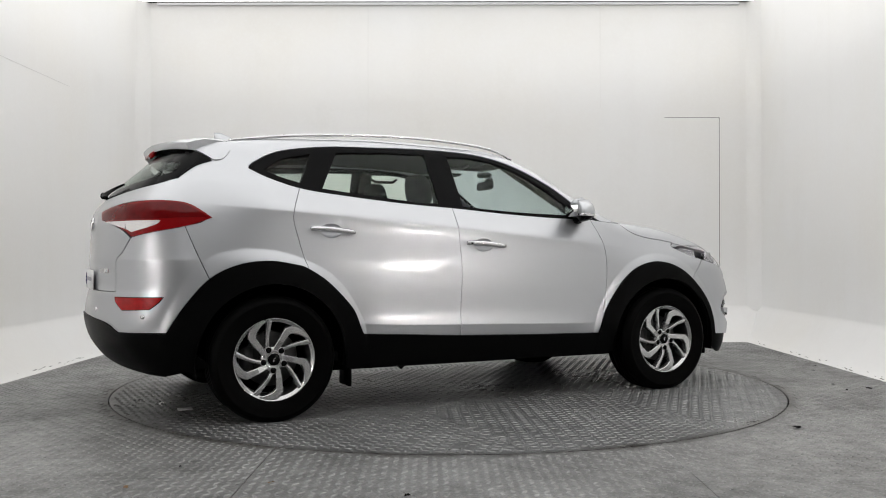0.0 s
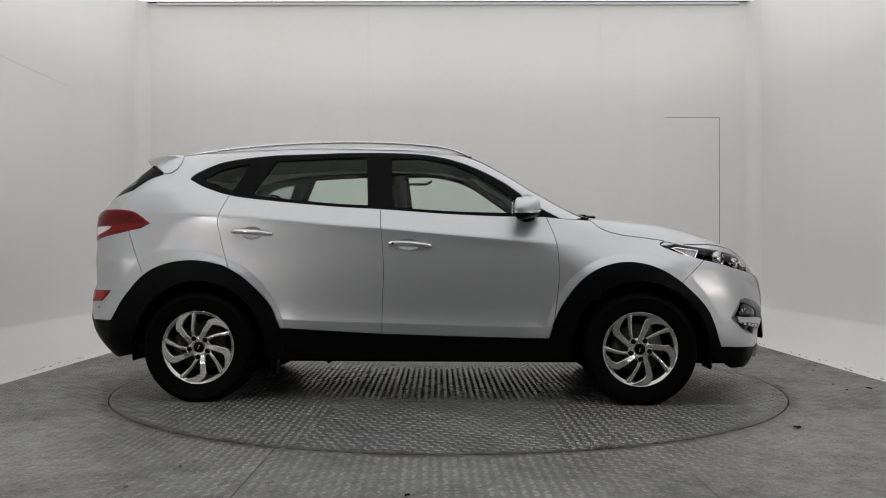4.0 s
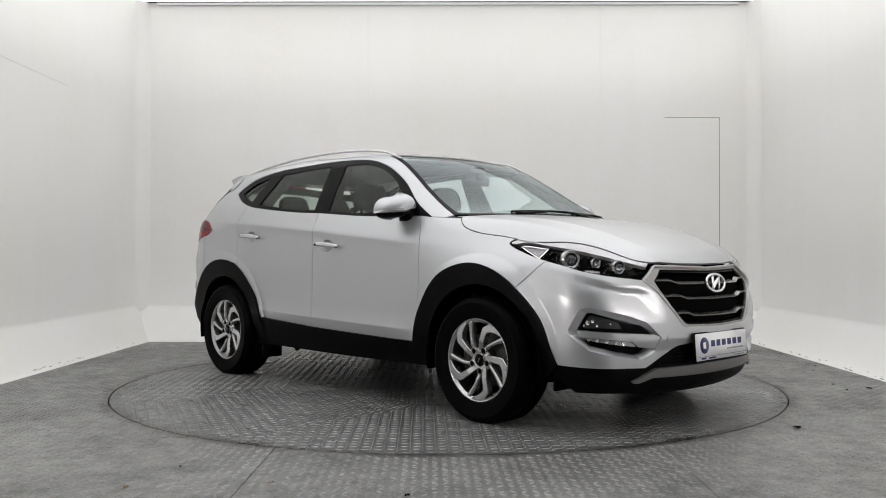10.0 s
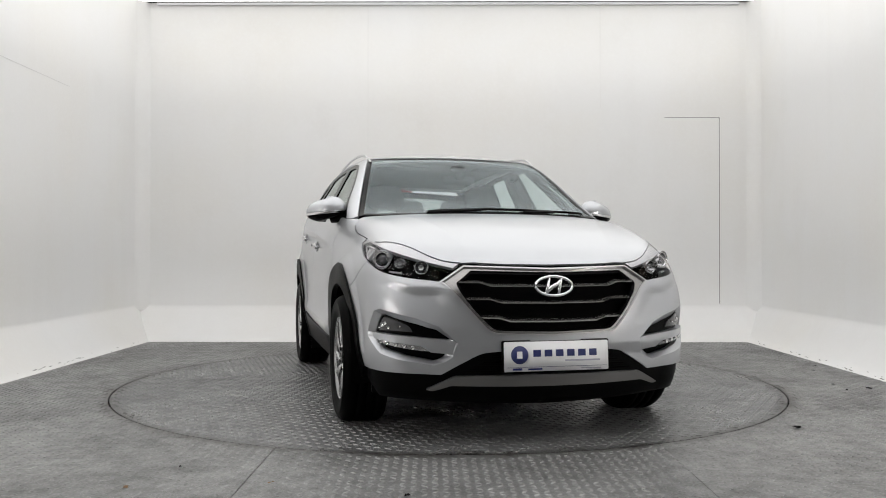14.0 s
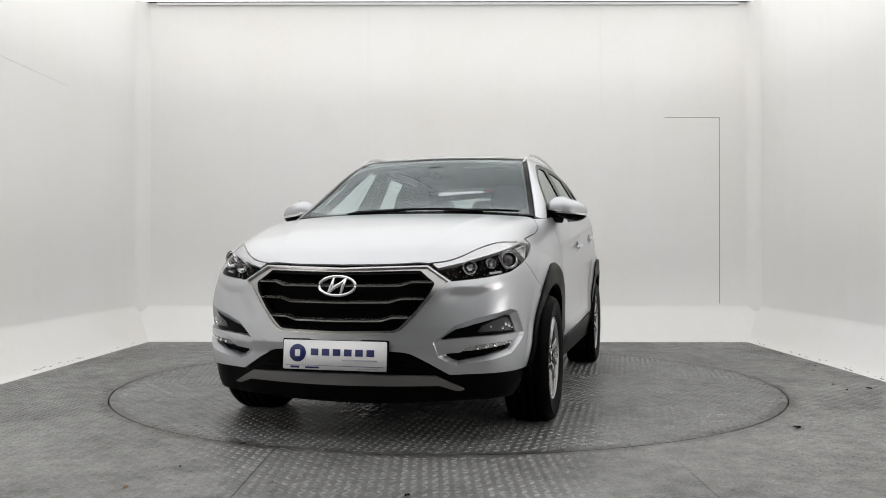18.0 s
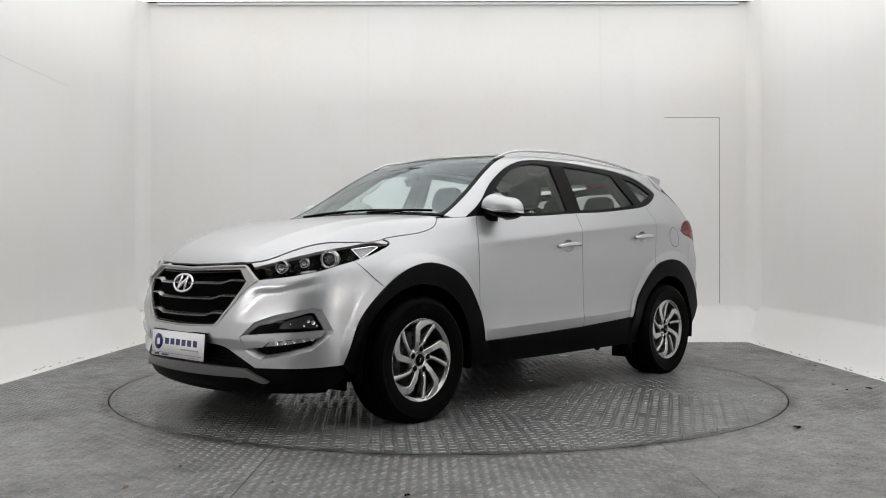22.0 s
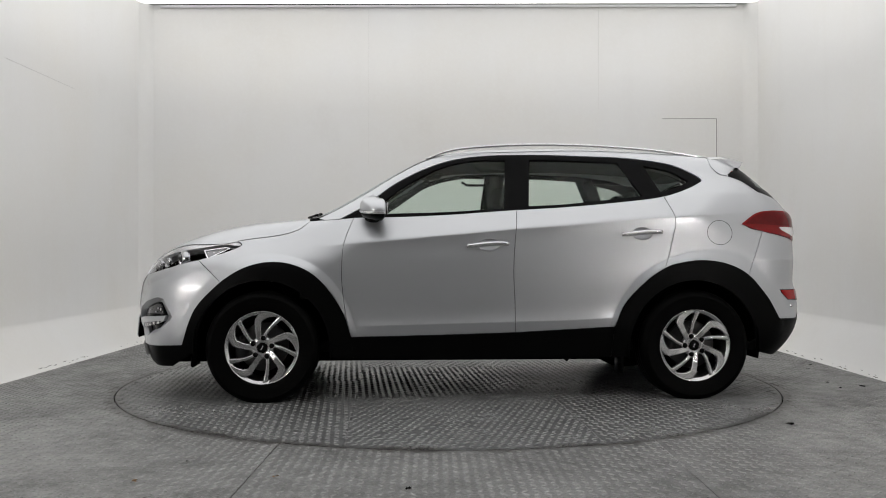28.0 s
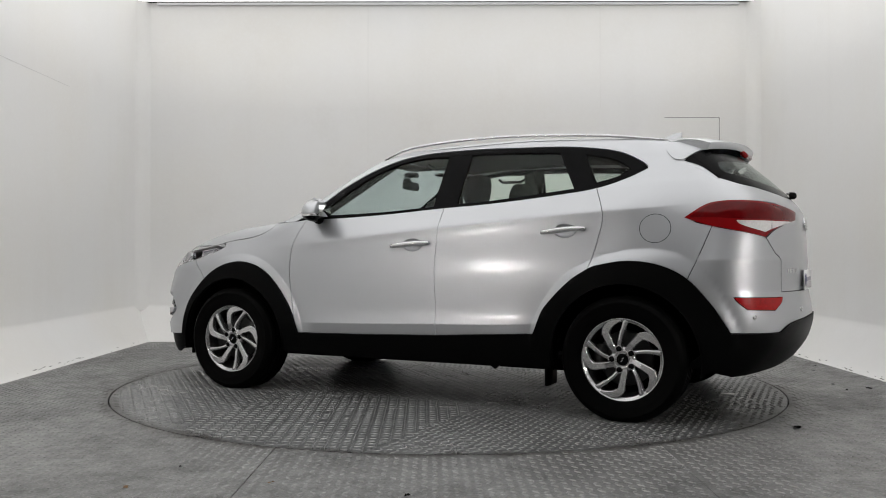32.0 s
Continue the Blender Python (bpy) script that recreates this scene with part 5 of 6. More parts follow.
def make_roof_things():
    for s in (-1, 1):
        line = spl((0.325, 0.575, 1.527), (0.22, 0.582, 1.568), (0.05, 0.585, 1.596), (-0.30, 0.585, 1.617), (-0.70, 0.585, 1.615), (-1.10, 0.585, 1.591), (-1.38, 0.585, 1.558), (-1.50, 0.585, 1.541), gap=0.05) * (1, s, 1)
        rad = [0.006 + 0.0035 * min(1, min(i, len(line) - 1 - i) / 4) for i in range(len(line))]
        rail = part("roof_rail", tube(line, rad, 10, 1.0), HANDLE, CAR, "silver roof rail")
        part("rail_foot", tube([(0.345, s * 0.573, 1.522), (0.31, s * 0.576, 1.533)], [0.006, 0.008], 10), HANDLE, rail, "silver rail end")
    # aerial fin
    bm = bmesh.new()
    rows = []
    for h, x0, x1, w in ((0, -1.46, -1.26, 0.032), (0.02, -1.462, -1.30, 0.024), (0.045, -1.462, -1.36, 0.012), (0.068, -1.462, -1.42, 0.004)):
        z = 1.592 + h
        rows.append([bm.verts.new(c) for c in ((x0, -w, z), ((x0 + x1) / 2, -w, z), (x1, 0, z), ((x0 + x1) / 2, w, z), (x0, w, z))])
    for a, b in zip(rows, rows[1:]):
        for i in range(5):
            bm.faces.new((a[i], a[(i + 1) % 5], b[(i + 1) % 5], b[i]))
    bm.faces.new(rows[-1])
    bmesh.ops.recalc_face_normals(bm, faces=bm.faces)
    part("aerial", bm, PAINT, CAR, "silver fin aerial")
    # spoiler
    ys = np.linspace(-0.63, 0.63, 33)
    base = on_top(np.stack([0 * ys - 1.52, ys * 0.97], -1))
    edge = np.stack([-1.865 + 0.42 * np.abs(ys) ** 2.6, ys * 0.985, 1.535 - 0.055 * np.abs(ys) ** 3.0 * 2], -1)
    up = []
    for t in np.linspace(0, 1, 9):
        q = base * (1 - t) + edge * t
        q[:, 2] += 0.018 * math.sin(math.pi * t)
        up.append(q)
    low = []
    for t in np.linspace(1, 0, 7):
        q = base * (1 - t) + edge * t
        q[:, 2] -= 0.035 + 0.03 * (1 - t)
        q[:, 0] += 0.02
        low.append(q)
    v = np.array(up).reshape(-1, 3)
    k = len(ys)
    f = [(i * k + j, i * k + j + 1, (i + 1) * k + j + 1, (i + 1) * k + j) for i in range(8) for j in range(k - 1)]
    n0 = len(v)
    v2 = np.vstack([v, low[0]])
    f += [(8 * k + j, 8 * k + j + 1, n0 + j + 1, n0 + j) for j in range(k - 1)]
    sp = part("spoiler", (v2.tolist(), [], [t[::-1] for t in f]), PAINT, CAR, "silver roof spoiler")
    lv = np.array(low).reshape(-1, 3)
    lf = [(i * k + j, i * k + j + 1, (i + 1) * k + j + 1, (i + 1) * k + j) for i in range(6) for j in range(k - 1)]
    part("spoiler_underside", (lv.tolist(), [], lf), TRIM, sp, "black underside of the spoiler")
    for s in (-1, 1):
        j = 0 if s < 0 else k - 1
        ring_pts = [u[j] for u in up] + [l[j] for l in low]
        part("spoiler_end", ([tuple(p) for p in ring_pts], [], [tuple(range(len(ring_pts)))]), PAINT, sp, "silver spoiler end", smooth=False)
    wingtip = ring(spl((-1.508, 1.522), (-1.512, 1.471), (-1.555, 1.421), (-1.605, 1.412), gap=0.015), spl((-1.605, 1.412), (-1.66, 1.452), (-1.715, 1.488), gap=0.015), spl((-1.715, 1.488), (-1.60, 1.515), (-1.508, 1.522), gap=0.015))
    pair("spoiler_side", shell(wingtip, on_side, off=0.006, thick=0.02, pitch=0.015), PAINT, "silver side of the roof spoiler")
    fin = ring(spl((-1.612, 1.408), (-1.66, 1.445), (-1.715, 1.482), gap=0.015), spl((-1.715, 1.482), (-1.76, 1.42), (-1.80, 1.345), gap=0.015), spl((-1.80, 1.345), (-1.795, 1.31), (-1.70, 1.375), (-1.612, 1.408), gap=0.015))
    pair("side_fin", shell(fin, on_side, off=0.003, thick=0.02, pitch=0.015), TRIM, "gloss black fin beside the back window")
    part("brake_light", boxed(-1.856, -1.83, -0.17, 0.17, 1.480, 1.506, 0.006), REFLECT, sp, "red high brake light")
    # rear wiper
    wp = part("rear_wiper", lathe([(0.022, 0.0), (0.020, -0.028), (0.012, -0.038), (0.0005, -0.040)], 16, "x"), CLAD, CAR, "black rear wiper")
    wp.matrix_basis = pose(-2.085, 0, 1.245)
    line = on_stern(np.array([(0.0, 1.245), (-9.0, 1.252), (-18.0, 1.268), (-25.0, 1.285)]), 0.030)
    part("wiper_arm", tube([tuple(q - (-2.085, 0, 1.245)) for q in line], [0.018, 0.014, 0.010, 0.007], 8, 0.8), CLAD, wp)


make_roof_things()


def make_badges_and_plates():
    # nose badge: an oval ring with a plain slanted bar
    c = on_nose(np.array([(0, 0.748)]), 0.004)[0]
    tilt = -12
    oval = [(0.0, 0.092 * math.cos(a), 0.046 * math.sin(a)) for a in np.linspace(0, 2 * math.pi, 49)]
    b = part("badge", tube(oval, 0.007, 8), CHROME, CAR, "chrome oval badge")
    b.matrix_basis = pose(c[0] + 0.004, 0, c[2], 0, tilt, 0)
    bm = tube([(0, 0.045, 0.036), (0, 0.020, 0.010), (0, -0.010, -0.005), (0, -0.045, -0.036)], [0.007, 0.011, 0.011, 0.007], 8)
    tube([(0, 0.018, -0.040), (0, 0.030, 0.0), (0, 0.042, 0.036)], [0.006, 0.009, 0.007], 8, 1.0, bm)
    tube([(0, -0.042, -0.036), (0, -0.030, 0.0), (0, -0.018, 0.040)], [0.007, 0.009, 0.006], 8, 1.0, bm)
    part("badge_bar", bm, CHROME, b)
    # show plate on the nose, its print as plain bars
    p = part("front_plate", boxed(0, 0.008, -0.26, 0.26, -0.069, 0.069, 0.003), WHITE, CAR, "white show plate with blue printing drawn as bars")
    p.matrix_basis = pose(2.268, 0, 0.421, 0, -4, 0)
    part("plate_holder", boxed(-0.012, -0.001, -0.268, 0.268, -0.076, 0.076, 0.004), CLAD, p, "black plate holder")

    def bars(name, y0, y1, z0, z1, mat_, bev=0.0):
        part(name, boxed(0.0085, 0.0095, y0, y1, z0, z1), mat_, p, smooth=False)

    part("blue_disc", lathe([(0.0005, 0.0100), (0.042, 0.0100), (0.042, 0.0085)], 40, "x", centre=(0, -0.185, 0.008)), BLUE, p, "round blue mark")
    part("white_mark", boxed(0.0102, 0.0106, -0.198, -0.172, -0.008, 0.024), WHITE, p, smooth=False)
    for i in range(6):
        y = -0.118 + 0.056 * i
        bars("print_bar", y, y + 0.038, -0.002, 0.030, BLUE)
    bars("small_print", 0.04, 0.215, -0.026, -0.018, GREYPRINT)
    bars("foot_print", -0.22, -0.175, -0.063, -0.053, BLUE)
    bars("foot_print", -0.145, -0.075, -0.063, -0.055, BLUE)
    bars("foot_print", 0.12, 0.22, -0.062, -0.058, GREYPRINT)
    bars("foot_line", -0.25, 0.25, -0.0500, -0.0485, BLUE)
    # rear plate and lettering bars
    r = part("rear_plate", boxed(-0.008, 0, -0.26, 0.26, -0.056, 0.056, 0.003), WHITE, CAR, "white rear plate with blue bars")
    r.matrix_basis = pose(-2.178, 0, 0.755, 0, 0, 0)
    part("print_bar", boxed(-0.0095, -0.0085, -0.20, 0.14, -0.008, 0.014), GREYPRINT, r, smooth=False)
    part("blue_disc", lathe([(0.0005, -0.0105), (0.036, -0.0105), (0.036, -0.0085)], 32, "x", centre=(0, 0.205, 0)), BLUE, r)
    q = on_stern(np.array([(0, 1.075)]), 0.002)[0]
    rb = part("rear_badge", tube([(0.0, 0.075 * math.cos(a), 0.038 * math.sin(a)) for a in np.linspace(0, 2 * math.pi, 41)], 0.006, 8), CHROME, CAR, "chrome oval rear badge")
    rb.matrix_basis = pose(q[0] - 0.004, 0, q[2], 0, 6, 0)
    part("badge_bar", tube([(0, 0.045, 0.028), (0, 0.0, 0.0), (0, -0.045, -0.028)], [0.006, 0.010, 0.006], 8), CHROME, rb)
    for s in (-1, 1):
        for i in range(6):
            a = s * (21 + 1.25 * i)
            o = np.array([(a, 0.800), (a + 0.8, 0.800), (a + 0.8, 0.822), (a, 0.822)])
            sheet("script_bar", shell(o, on_stern, off=0.003, thick=0.003, unit=STERN_UNIT, pitch=0.02), CHROME, CAR, "chrome model script drawn as bars")
    # park sensors
    for a in (44, 20):
        for s in (-1, 1):
            c = on_stern(np.array([(s * a, 0.575 if a > 30 else 0.60)]), 0.001)[0]
            o = part("park_sensor", lathe([(0.0005, -0.003), (0.011, -0.003), (0.012, 0.004)], 16, "x"), HANDLE, CAR, "round silver park sensor")
            o.matrix_basis = pose(*c, 0, 0, -s * a * 0.9)
    # fuel flap, left side
    a = np.linspace(0, 2 * np.pi, 41)[:-1]
    o = np.stack([-1.492 + 0.083 * np.cos(a), 1.037 + 0.078 * np.sin(a)], -1)
    sheet("flap_gap", shell(o, on_side, holes=[inset(o, 0.003)], off=0.0006, thick=0.004, pitch=0.03), DARK, CAR, "dark gap round the fuel flap", True)
    # front wipers
    for y0, y1, x0, x1 in ((-0.35, 0.32, 1.10, 1.085), (0.25, 0.66, 1.085, 1.04)):
        line = on_top(spl((x0 - 0.01, y0), ((x0 + x1) / 2 - 0.02, (y0 + y1) / 2), (x1 - 0.03, y1), gap=0.05), 0.005)
        wb = part("wiper", tube(line, 0.006, 8, 1.2), CLAD, CAR, "black windscreen wiper")
        line2 = on_top(spl((x0 + 0.05, y0 - 0.02), ((x0 + x1) / 2 - 0.005, (y0 + y1) / 2), gap=0.05), 0.006)
        part("wiper_arm", tube(line2, 0.008, 8, 1.0), CLAD, wb)


make_badges_and_plates()


def make_low_parts():
    for s in (-1, 1):
        part("mud_flap", boxed(-0.885, -0.865, *sorted((s * 0.70, s * 0.86)), 0.155, 0.30, 0.004), CLAD, CAR, "black flap ahead of the rear wheel")
        part("air_deflector", boxed(1.78, 1.80, *sorted((s * 0.62, s * 0.80)), 0.205, 0.28, 0.004), CLAD, CAR, "black air deflector")
        bm = bmesh.new()
        fronts = [[bm.verts.new((x, s * y, z)) for x, z in ((-0.585, 0.268), (-0.535, 0.225), (-0.480, 0.268))] for y in (0.775, 0.80)]
        for tri in fronts:
            bm.faces.new(tri)
        for k in range(3):
            bm.faces.new((fronts[0][k], fronts[0][(k + 1) % 3], fronts[1][(k + 1) % 3], fronts[1][k]))
        bmesh.ops.recalc_face_normals(bm, faces=bm.faces)
        part("jack_point", bm, CLAD, CAR, "black triangular jacking point", smooth=False)
        part("lower_arm", tube([(1.35, s * 0.35, 0.25), (1.35, s * 0.68, 0.27)], 0.03, 8), DARK, CAR, "black suspension arm")
        part("rear_arm", tube([(-1.32, s * 0.30, 0.26), (-1.32, s * 0.68, 0.29)], 0.035, 8), DARK, CAR, "black suspension arm")
    part("silencer", lathe([(0.001, -0.30), (0.09, -0.28), (0.10, -0.2), (0.10, 0.2), (0.09, 0.28), (0.001, 0.30)], 24, "y", centre=(-1.62, 0.1, 0.33)), DISCMETAL, CAR, "dull steel exhaust silencer")


make_low_parts()


def make_cabin():
    """Seats, dashboard and wheel, seen through the windows."""
    def cushion(name, x0, x1, y0, y1, z0, z1, rx, parent, material, label="", lean=0.0, bev=0.05):
        bm = boxed(x0, x1, y0, y1, z0, z1, bev, 4)
        zm = z0
        for v in bm.verts:
            if "headrest" in name:
                v.co.y = (y0 + y1) / 2 + (v.co.y - (y0 + y1) / 2) * (1 - 0.22 * ((v.co.z - z0) / (z1 - z0)) ** 3)
            v.co.x -= (v.co.z - zm) * math.tan(math.radians(lean))
        return part(name, bm, material, parent, label)

    def pillow(cx, cy, cz, hx, hy, hz):
        """A soft rounded block that narrows to its top."""
        bm = bmesh.new()
        bmesh.ops.create_uvsphere(bm, u_segments=28, v_segments=18, radius=1)
        for v in bm.verts:
            q = [math.copysign(abs(c) ** 0.62, c) for c in v.co]
            w = 1 - 0.10 * q[2]
            v.co = Vector((cx + q[0] * hx - q[2] * hz * 0.18, cy + q[1] * hy * w, cz + q[2] * hz))
        return bm

    for s in (-1, 1):
        y = s * 0.37
        seat = cushion("front_seat", 0.05, 0.55, y - 0.25, y + 0.25, 0.50, 0.66, 0, CAR, FABRIC, "black cloth front seat")
        cushion("backrest", -0.05, 0.10, y - 0.24, y + 0.24, 0.58, 1.16, 0, seat, FABRIC, "", 20, 0.06)
        part("headrest", pillow(-0.235, y, 1.315, 0.055, 0.135, 0.098), FABRIC, seat, "black headrest")
        for k in (-1, 1):
            part("headrest_post", tube([(-0.20, y + 0.07 * k, 1.14), (-0.235, y + 0.07 * k, 1.25)], 0.007, 8), CHROME, seat)
        part("seat_base", boxed(0.02, 0.52, y - 0.22, y + 0.22, 0.31, 0.50, 0.02), CABIN, seat)
    bench = cushion("rear_seat", -0.92, -0.45, -0.62, 0.62, 0.52, 0.70, 0, CAR, FABRIC, "black cloth rear bench")
    cushion("backrest", -1.02, -0.88, -0.63, 0.63, 0.60, 1.14, 0, bench, FABRIC, "", 18, 0.05)
    for y in (-0.40, 0.0, 0.40):
        part("headrest", pillow(-1.16, y, 1.270, 0.050, 0.130, 0.085), FABRIC, bench, "black rear headrest")
        for k in (-1, 1):
            part("headrest_post", tube([(-1.14, y + 0.06 * k, 1.10), (-1.17, y + 0.06 * k, 1.21)], 0.007, 8), CHROME, bench)
    part("boot_cover", boxed(-1.98, -1.22, -0.66, 0.66, 1.02, 1.04, 0.005), CABIN, CAR, "black boot cover")
    part("cabin_floor", boxed(-1.9, 1.2, -0.74, 0.74, 0.29, 0.34), CABIN, CAR, "black cabin floor")
    dash = ring(spl((0.52, 0.74), (0.55, 0.0), (0.52, -0.74), gap=0.05), spl((1.10, -0.70), (1.15, 0.0), (1.10, 0.70), gap=0.05))
    bm = bmesh.new()
    lo, hi = [], []
    for x, y in dash:
        hi.append(bm.verts.new((x, y, 1.085 - 0.02 * abs(y))))
        lo.append(bm.verts.new((x + 0.05, y, 0.62)))
    bm.faces.new(hi)
    for i in range(len(hi)):
        j = (i + 1) % len(hi)
        bm.faces.new((hi[i], lo[i], lo[j], hi[j]))
    bmesh.ops.recalc_face_normals(bm, faces=bm.faces)
    d = part("dashboard", bm, CABIN, CAR, "black dashboard", smooth=False)
    part("binnacle", boxed(0.53, 0.72, -0.54, -0.20, 1.02, 1.125, 0.03), CABIN, d)
    part("centre_screen", boxed(0.535, 0.55, -0.12, 0.12, 0.93, 1.06, 0.004), TRIM, d, "dark centre screen")
    sw = part("steering_wheel", tube([(0.0, 0.185 * math.cos(a), 0.185 * math.sin(a)) for a in np.linspace(0, 2 * math.pi, 41)], 0.015, 8), CABIN, CAR, "black steering wheel")
    sw.matrix_basis = pose(0.43, -0.37, 0.97, 0, -22, 0)
    part("wheel_boss", boxed(-0.01, 0.06, -0.08, 0.08, -0.07, 0.06, 0.02), CABIN, sw)
    part("wheel_bar", boxed(-0.008, 0.012, -0.175, 0.175, -0.02, 0.02, 0.006), CABIN, sw)
    m = part("inner_mirror", boxed(0.455, 0.475, -0.115, 0.115, 1.365, 1.425, 0.009), CABIN, CAR, "black inner mirror")
    part("mirror_stalk", boxed(0.475, 0.52, -0.03, 0.03, 1.40, 1.45, 0.008), CABIN, m)
    part("sensor_box", boxed(0.42, 0.50, -0.05, 0.05, 1.455, 1.49, 0.01), CABIN, CAR, "black sensor box behind the windscreen")
    for s in (-1, 1):
        # pillar linings, with the cabin's shade in their near-black colour
        pl = part("pillar_lining", tube([(-0.24, s * 0.735, 1.16), (-0.23, s * 0.575, 1.50)], [0.045, 0.035], 10), LINER, CAR, "pale grey pillar lining, coloured near black for cabin shade")
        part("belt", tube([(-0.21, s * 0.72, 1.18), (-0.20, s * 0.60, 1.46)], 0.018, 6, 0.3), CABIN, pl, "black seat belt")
        part("pillar_lining", tube([(-1.10, s * 0.71, 1.25), (-0.98, s * 0.575, 1.47)], [0.045, 0.035], 10), LINER, CAR, "pale grey pillar lining, coloured near black for cabin shade")
        part("pillar_lining", tube([(0.84, s * 0.735, 1.10), (0.28, s * 0.57, 1.475)], [0.03, 0.025], 10), LINER, CAR, "pale grey pillar lining, coloured near black for cabin shade")
        part("sun_visor", boxed(0.20, 0.36, *sorted((s * 0.16, s * 0.52)), 1.478, 1.495, 0.006), LINER, CAR, "pale grey sun visor, coloured near black for cabin shade")
        part("grab_handle", tube([(0.02, s * 0.585, 1.47), (-0.02, s * 0.57, 1.445), (-0.16, s * 0.57, 1.445), (-0.20, s * 0.585, 1.47)], 0.010, 8), LINER, CAR, "pale grey grab handle, coloured near black for cabin shade")


make_cabin()


# the turntable and the tread plate floor
TABLE_R = 2.235


def flat(uv, f, z, depth):
    """A flat plate with thickness from filled triangles."""
    f = np.array(f)
    a, b, c = (uv[f[:, i]] for i in range(3))
    cr = (b[:, 0] - a[:, 0]) * (c[:, 1] - a[:, 1]) - (b[:, 1] - a[:, 1]) * (c[:, 0] - a[:, 0])
    f = np.where((cr < 0)[:, None], f[:, ::-1], f)
    n = len(uv)
    v = np.vstack([np.c_[uv, np.full(n, z)], np.c_[uv, np.full(n, z - depth)]])
    count = {}
    for t in f:
        for i in range(3):
            e = (t[i], t[(i + 1) % 3])
            k = tuple(sorted(e))
            count[k] = None if k in count else e
    faces = [tuple(t) for t in f] + [(e[1], e[0], e[0] + n, e[1] + n) for e in count.values() if e]
    return v.tolist(), [], faces


def studs(points, turn, long=0.0195, wide=0.0080, high=0.0034, z=0.0):
    """Raised lozenges, every second one laid across."""
    n = len(points)
    base = np.array([(-long, 0, 0), (0, -wide, 0), (long, 0, 0), (0, wide, 0), (-long * 0.5, 0, high), (long * 0.5, 0, high)])
    a = turn
    c, s = np.cos(a)[:, None], np.sin(a)[:, None]
    x = base[None, :, 0] * c - base[None, :, 1] * s + points[:, :1]
    y = base[None, :, 0] * s + base[None, :, 1] * c + points[:, 1:2]
    v = np.stack([x, y, np.broadcast_to(base[None, :, 2] + z, x.shape)], -1).reshape(-1, 3)
    t = np.array([(0, 1, 4), (1, 5, 4), (1, 2, 5), (2, 3, 5), (3, 4, 5), (3, 0, 4)])
    f = (t[None] + 6 * np.arange(n)[:, None, None]).reshape(-1, 3)
    return v.tolist(), [], [tuple(q) for q in f.tolist()]


def lattice(x0, x1, y0, y1, pitch, angle, seed):
    """A turned checker of points and the turn of each stud."""
    r = math.hypot(x1 - x0, y1 - y0) / 2 + pitch
    k = int(r / pitch) + 1
    i, j = [g.ravel() for g in np.meshgrid(np.arange(-k, k + 1), np.arange(-k, k + 1))]
    ca, sa = math.cos(angle), math.sin(angle)
    cx, cy = (x0 + x1) / 2, (y0 + y1) / 2
    p = np.stack([cx + pitch * (i * ca - j * sa), cy + pitch * (i * sa + j * ca)], -1)
    t = angle + np.where((i + j) % 2 == 0, math.pi / 4, -math.pi / 4)
    ok = (p[:, 0] > x0) & (p[:, 0] < x1) & (p[:, 1] > y0) & (p[:, 1] < y1)
    rng = np.random.default_rng(seed)
    ok &= rng.random(len(p)) > 0.02
    return p[ok], t[ok]


def make_turntable():
    ob = tagged(new("turntable"), "round steel tread plate turntable set flush in the floor", "turntable")
    part("base", lathe([(0.001, -0.03), (TABLE_R - 0.01, -0.03), (TABLE_R - 0.01, -0.016), (0.001, -0.016)], 128, "z"), DARK, ob, smooth=False)
    # plates: a strip across the middle and three pieces to either side
    circle = arc(0, 0, TABLE_R - 0.004, 0, 360, 181)[:-1]
    cuts = [(-2.3, -0.62, -2.3, 0.0, 0.0), (-2.3, -0.62, 0.0, 2.3, math.pi / 2), (-0.62, 0.62, -2.3, -0.75, 0.35), (-0.62, 0.62, -0.75, 0.75, 0.0), (-0.62, 0.62, 0.75, 2.3, -0.35), (0.62, 2.3, -2.3, 0.0, math.pi / 2), (0.62, 2.3, 0.0, 2.3, 0.0)]
    for n, (x0, x1, y0, y1, a) in enumerate(cuts):
        g = 0.0015
        x0, x1, y0, y1 = x0 + g, x1 - g, y0 + g, y1 - g
        poly = [tuple(q) for q in circle if x0 < q[0] < x1 and y0 < q[1] < y1]
        R2 = (TABLE_R - 0.004) ** 2
        for x in (x0, x1):
            if abs(x) < TABLE_R - 0.004:
                for sg in (-1, 1):
                    y = sg * math.sqrt(R2 - x * x)
                    if y0 < y < y1:
                        poly.append((x, y))
        for y in (y0, y1):
            if abs(y) < TABLE_R - 0.004:
                for sg in (-1, 1):
                    x = sg * math.sqrt(R2 - y * y)
                    if x0 < x < x1:
                        poly.append((x, y))
        for x in (x0, x1):
            for y in (y0, y1):
                if x * x + y * y < R2:
                    poly.append((x, y))
        poly = np.array(poly)
        c = poly.mean(0)
        poly = poly[np.argsort(np.arctan2(poly[:, 1] - c[1], poly[:, 0] - c[0]))]
        uv, f = fill(poly, [], np.array([1.0, 1.0]), 0.4)
        plate = part("plate", flat(uv, f, 0.0, 0.014), DISC, ob, smooth=False)
        p, t = lattice(x0, x1, y0, y1, 0.042, a + 0.05, n)
        k = within(p, poly) & (np.hypot(p[:, 0], p[:, 1]) < TABLE_R - 0.03)
        tagged(part("tread", studs(p[k], t[k]), STUDS, plate, smooth=False), kind="stuff")
    part("paint_mark", boxed(-1.895, -1.815, -0.340, -0.280, 0.0005, 0.0060), WHITE, ob, "small white painted mark", smooth=False)
    return ob


TABLE = make_turntable()


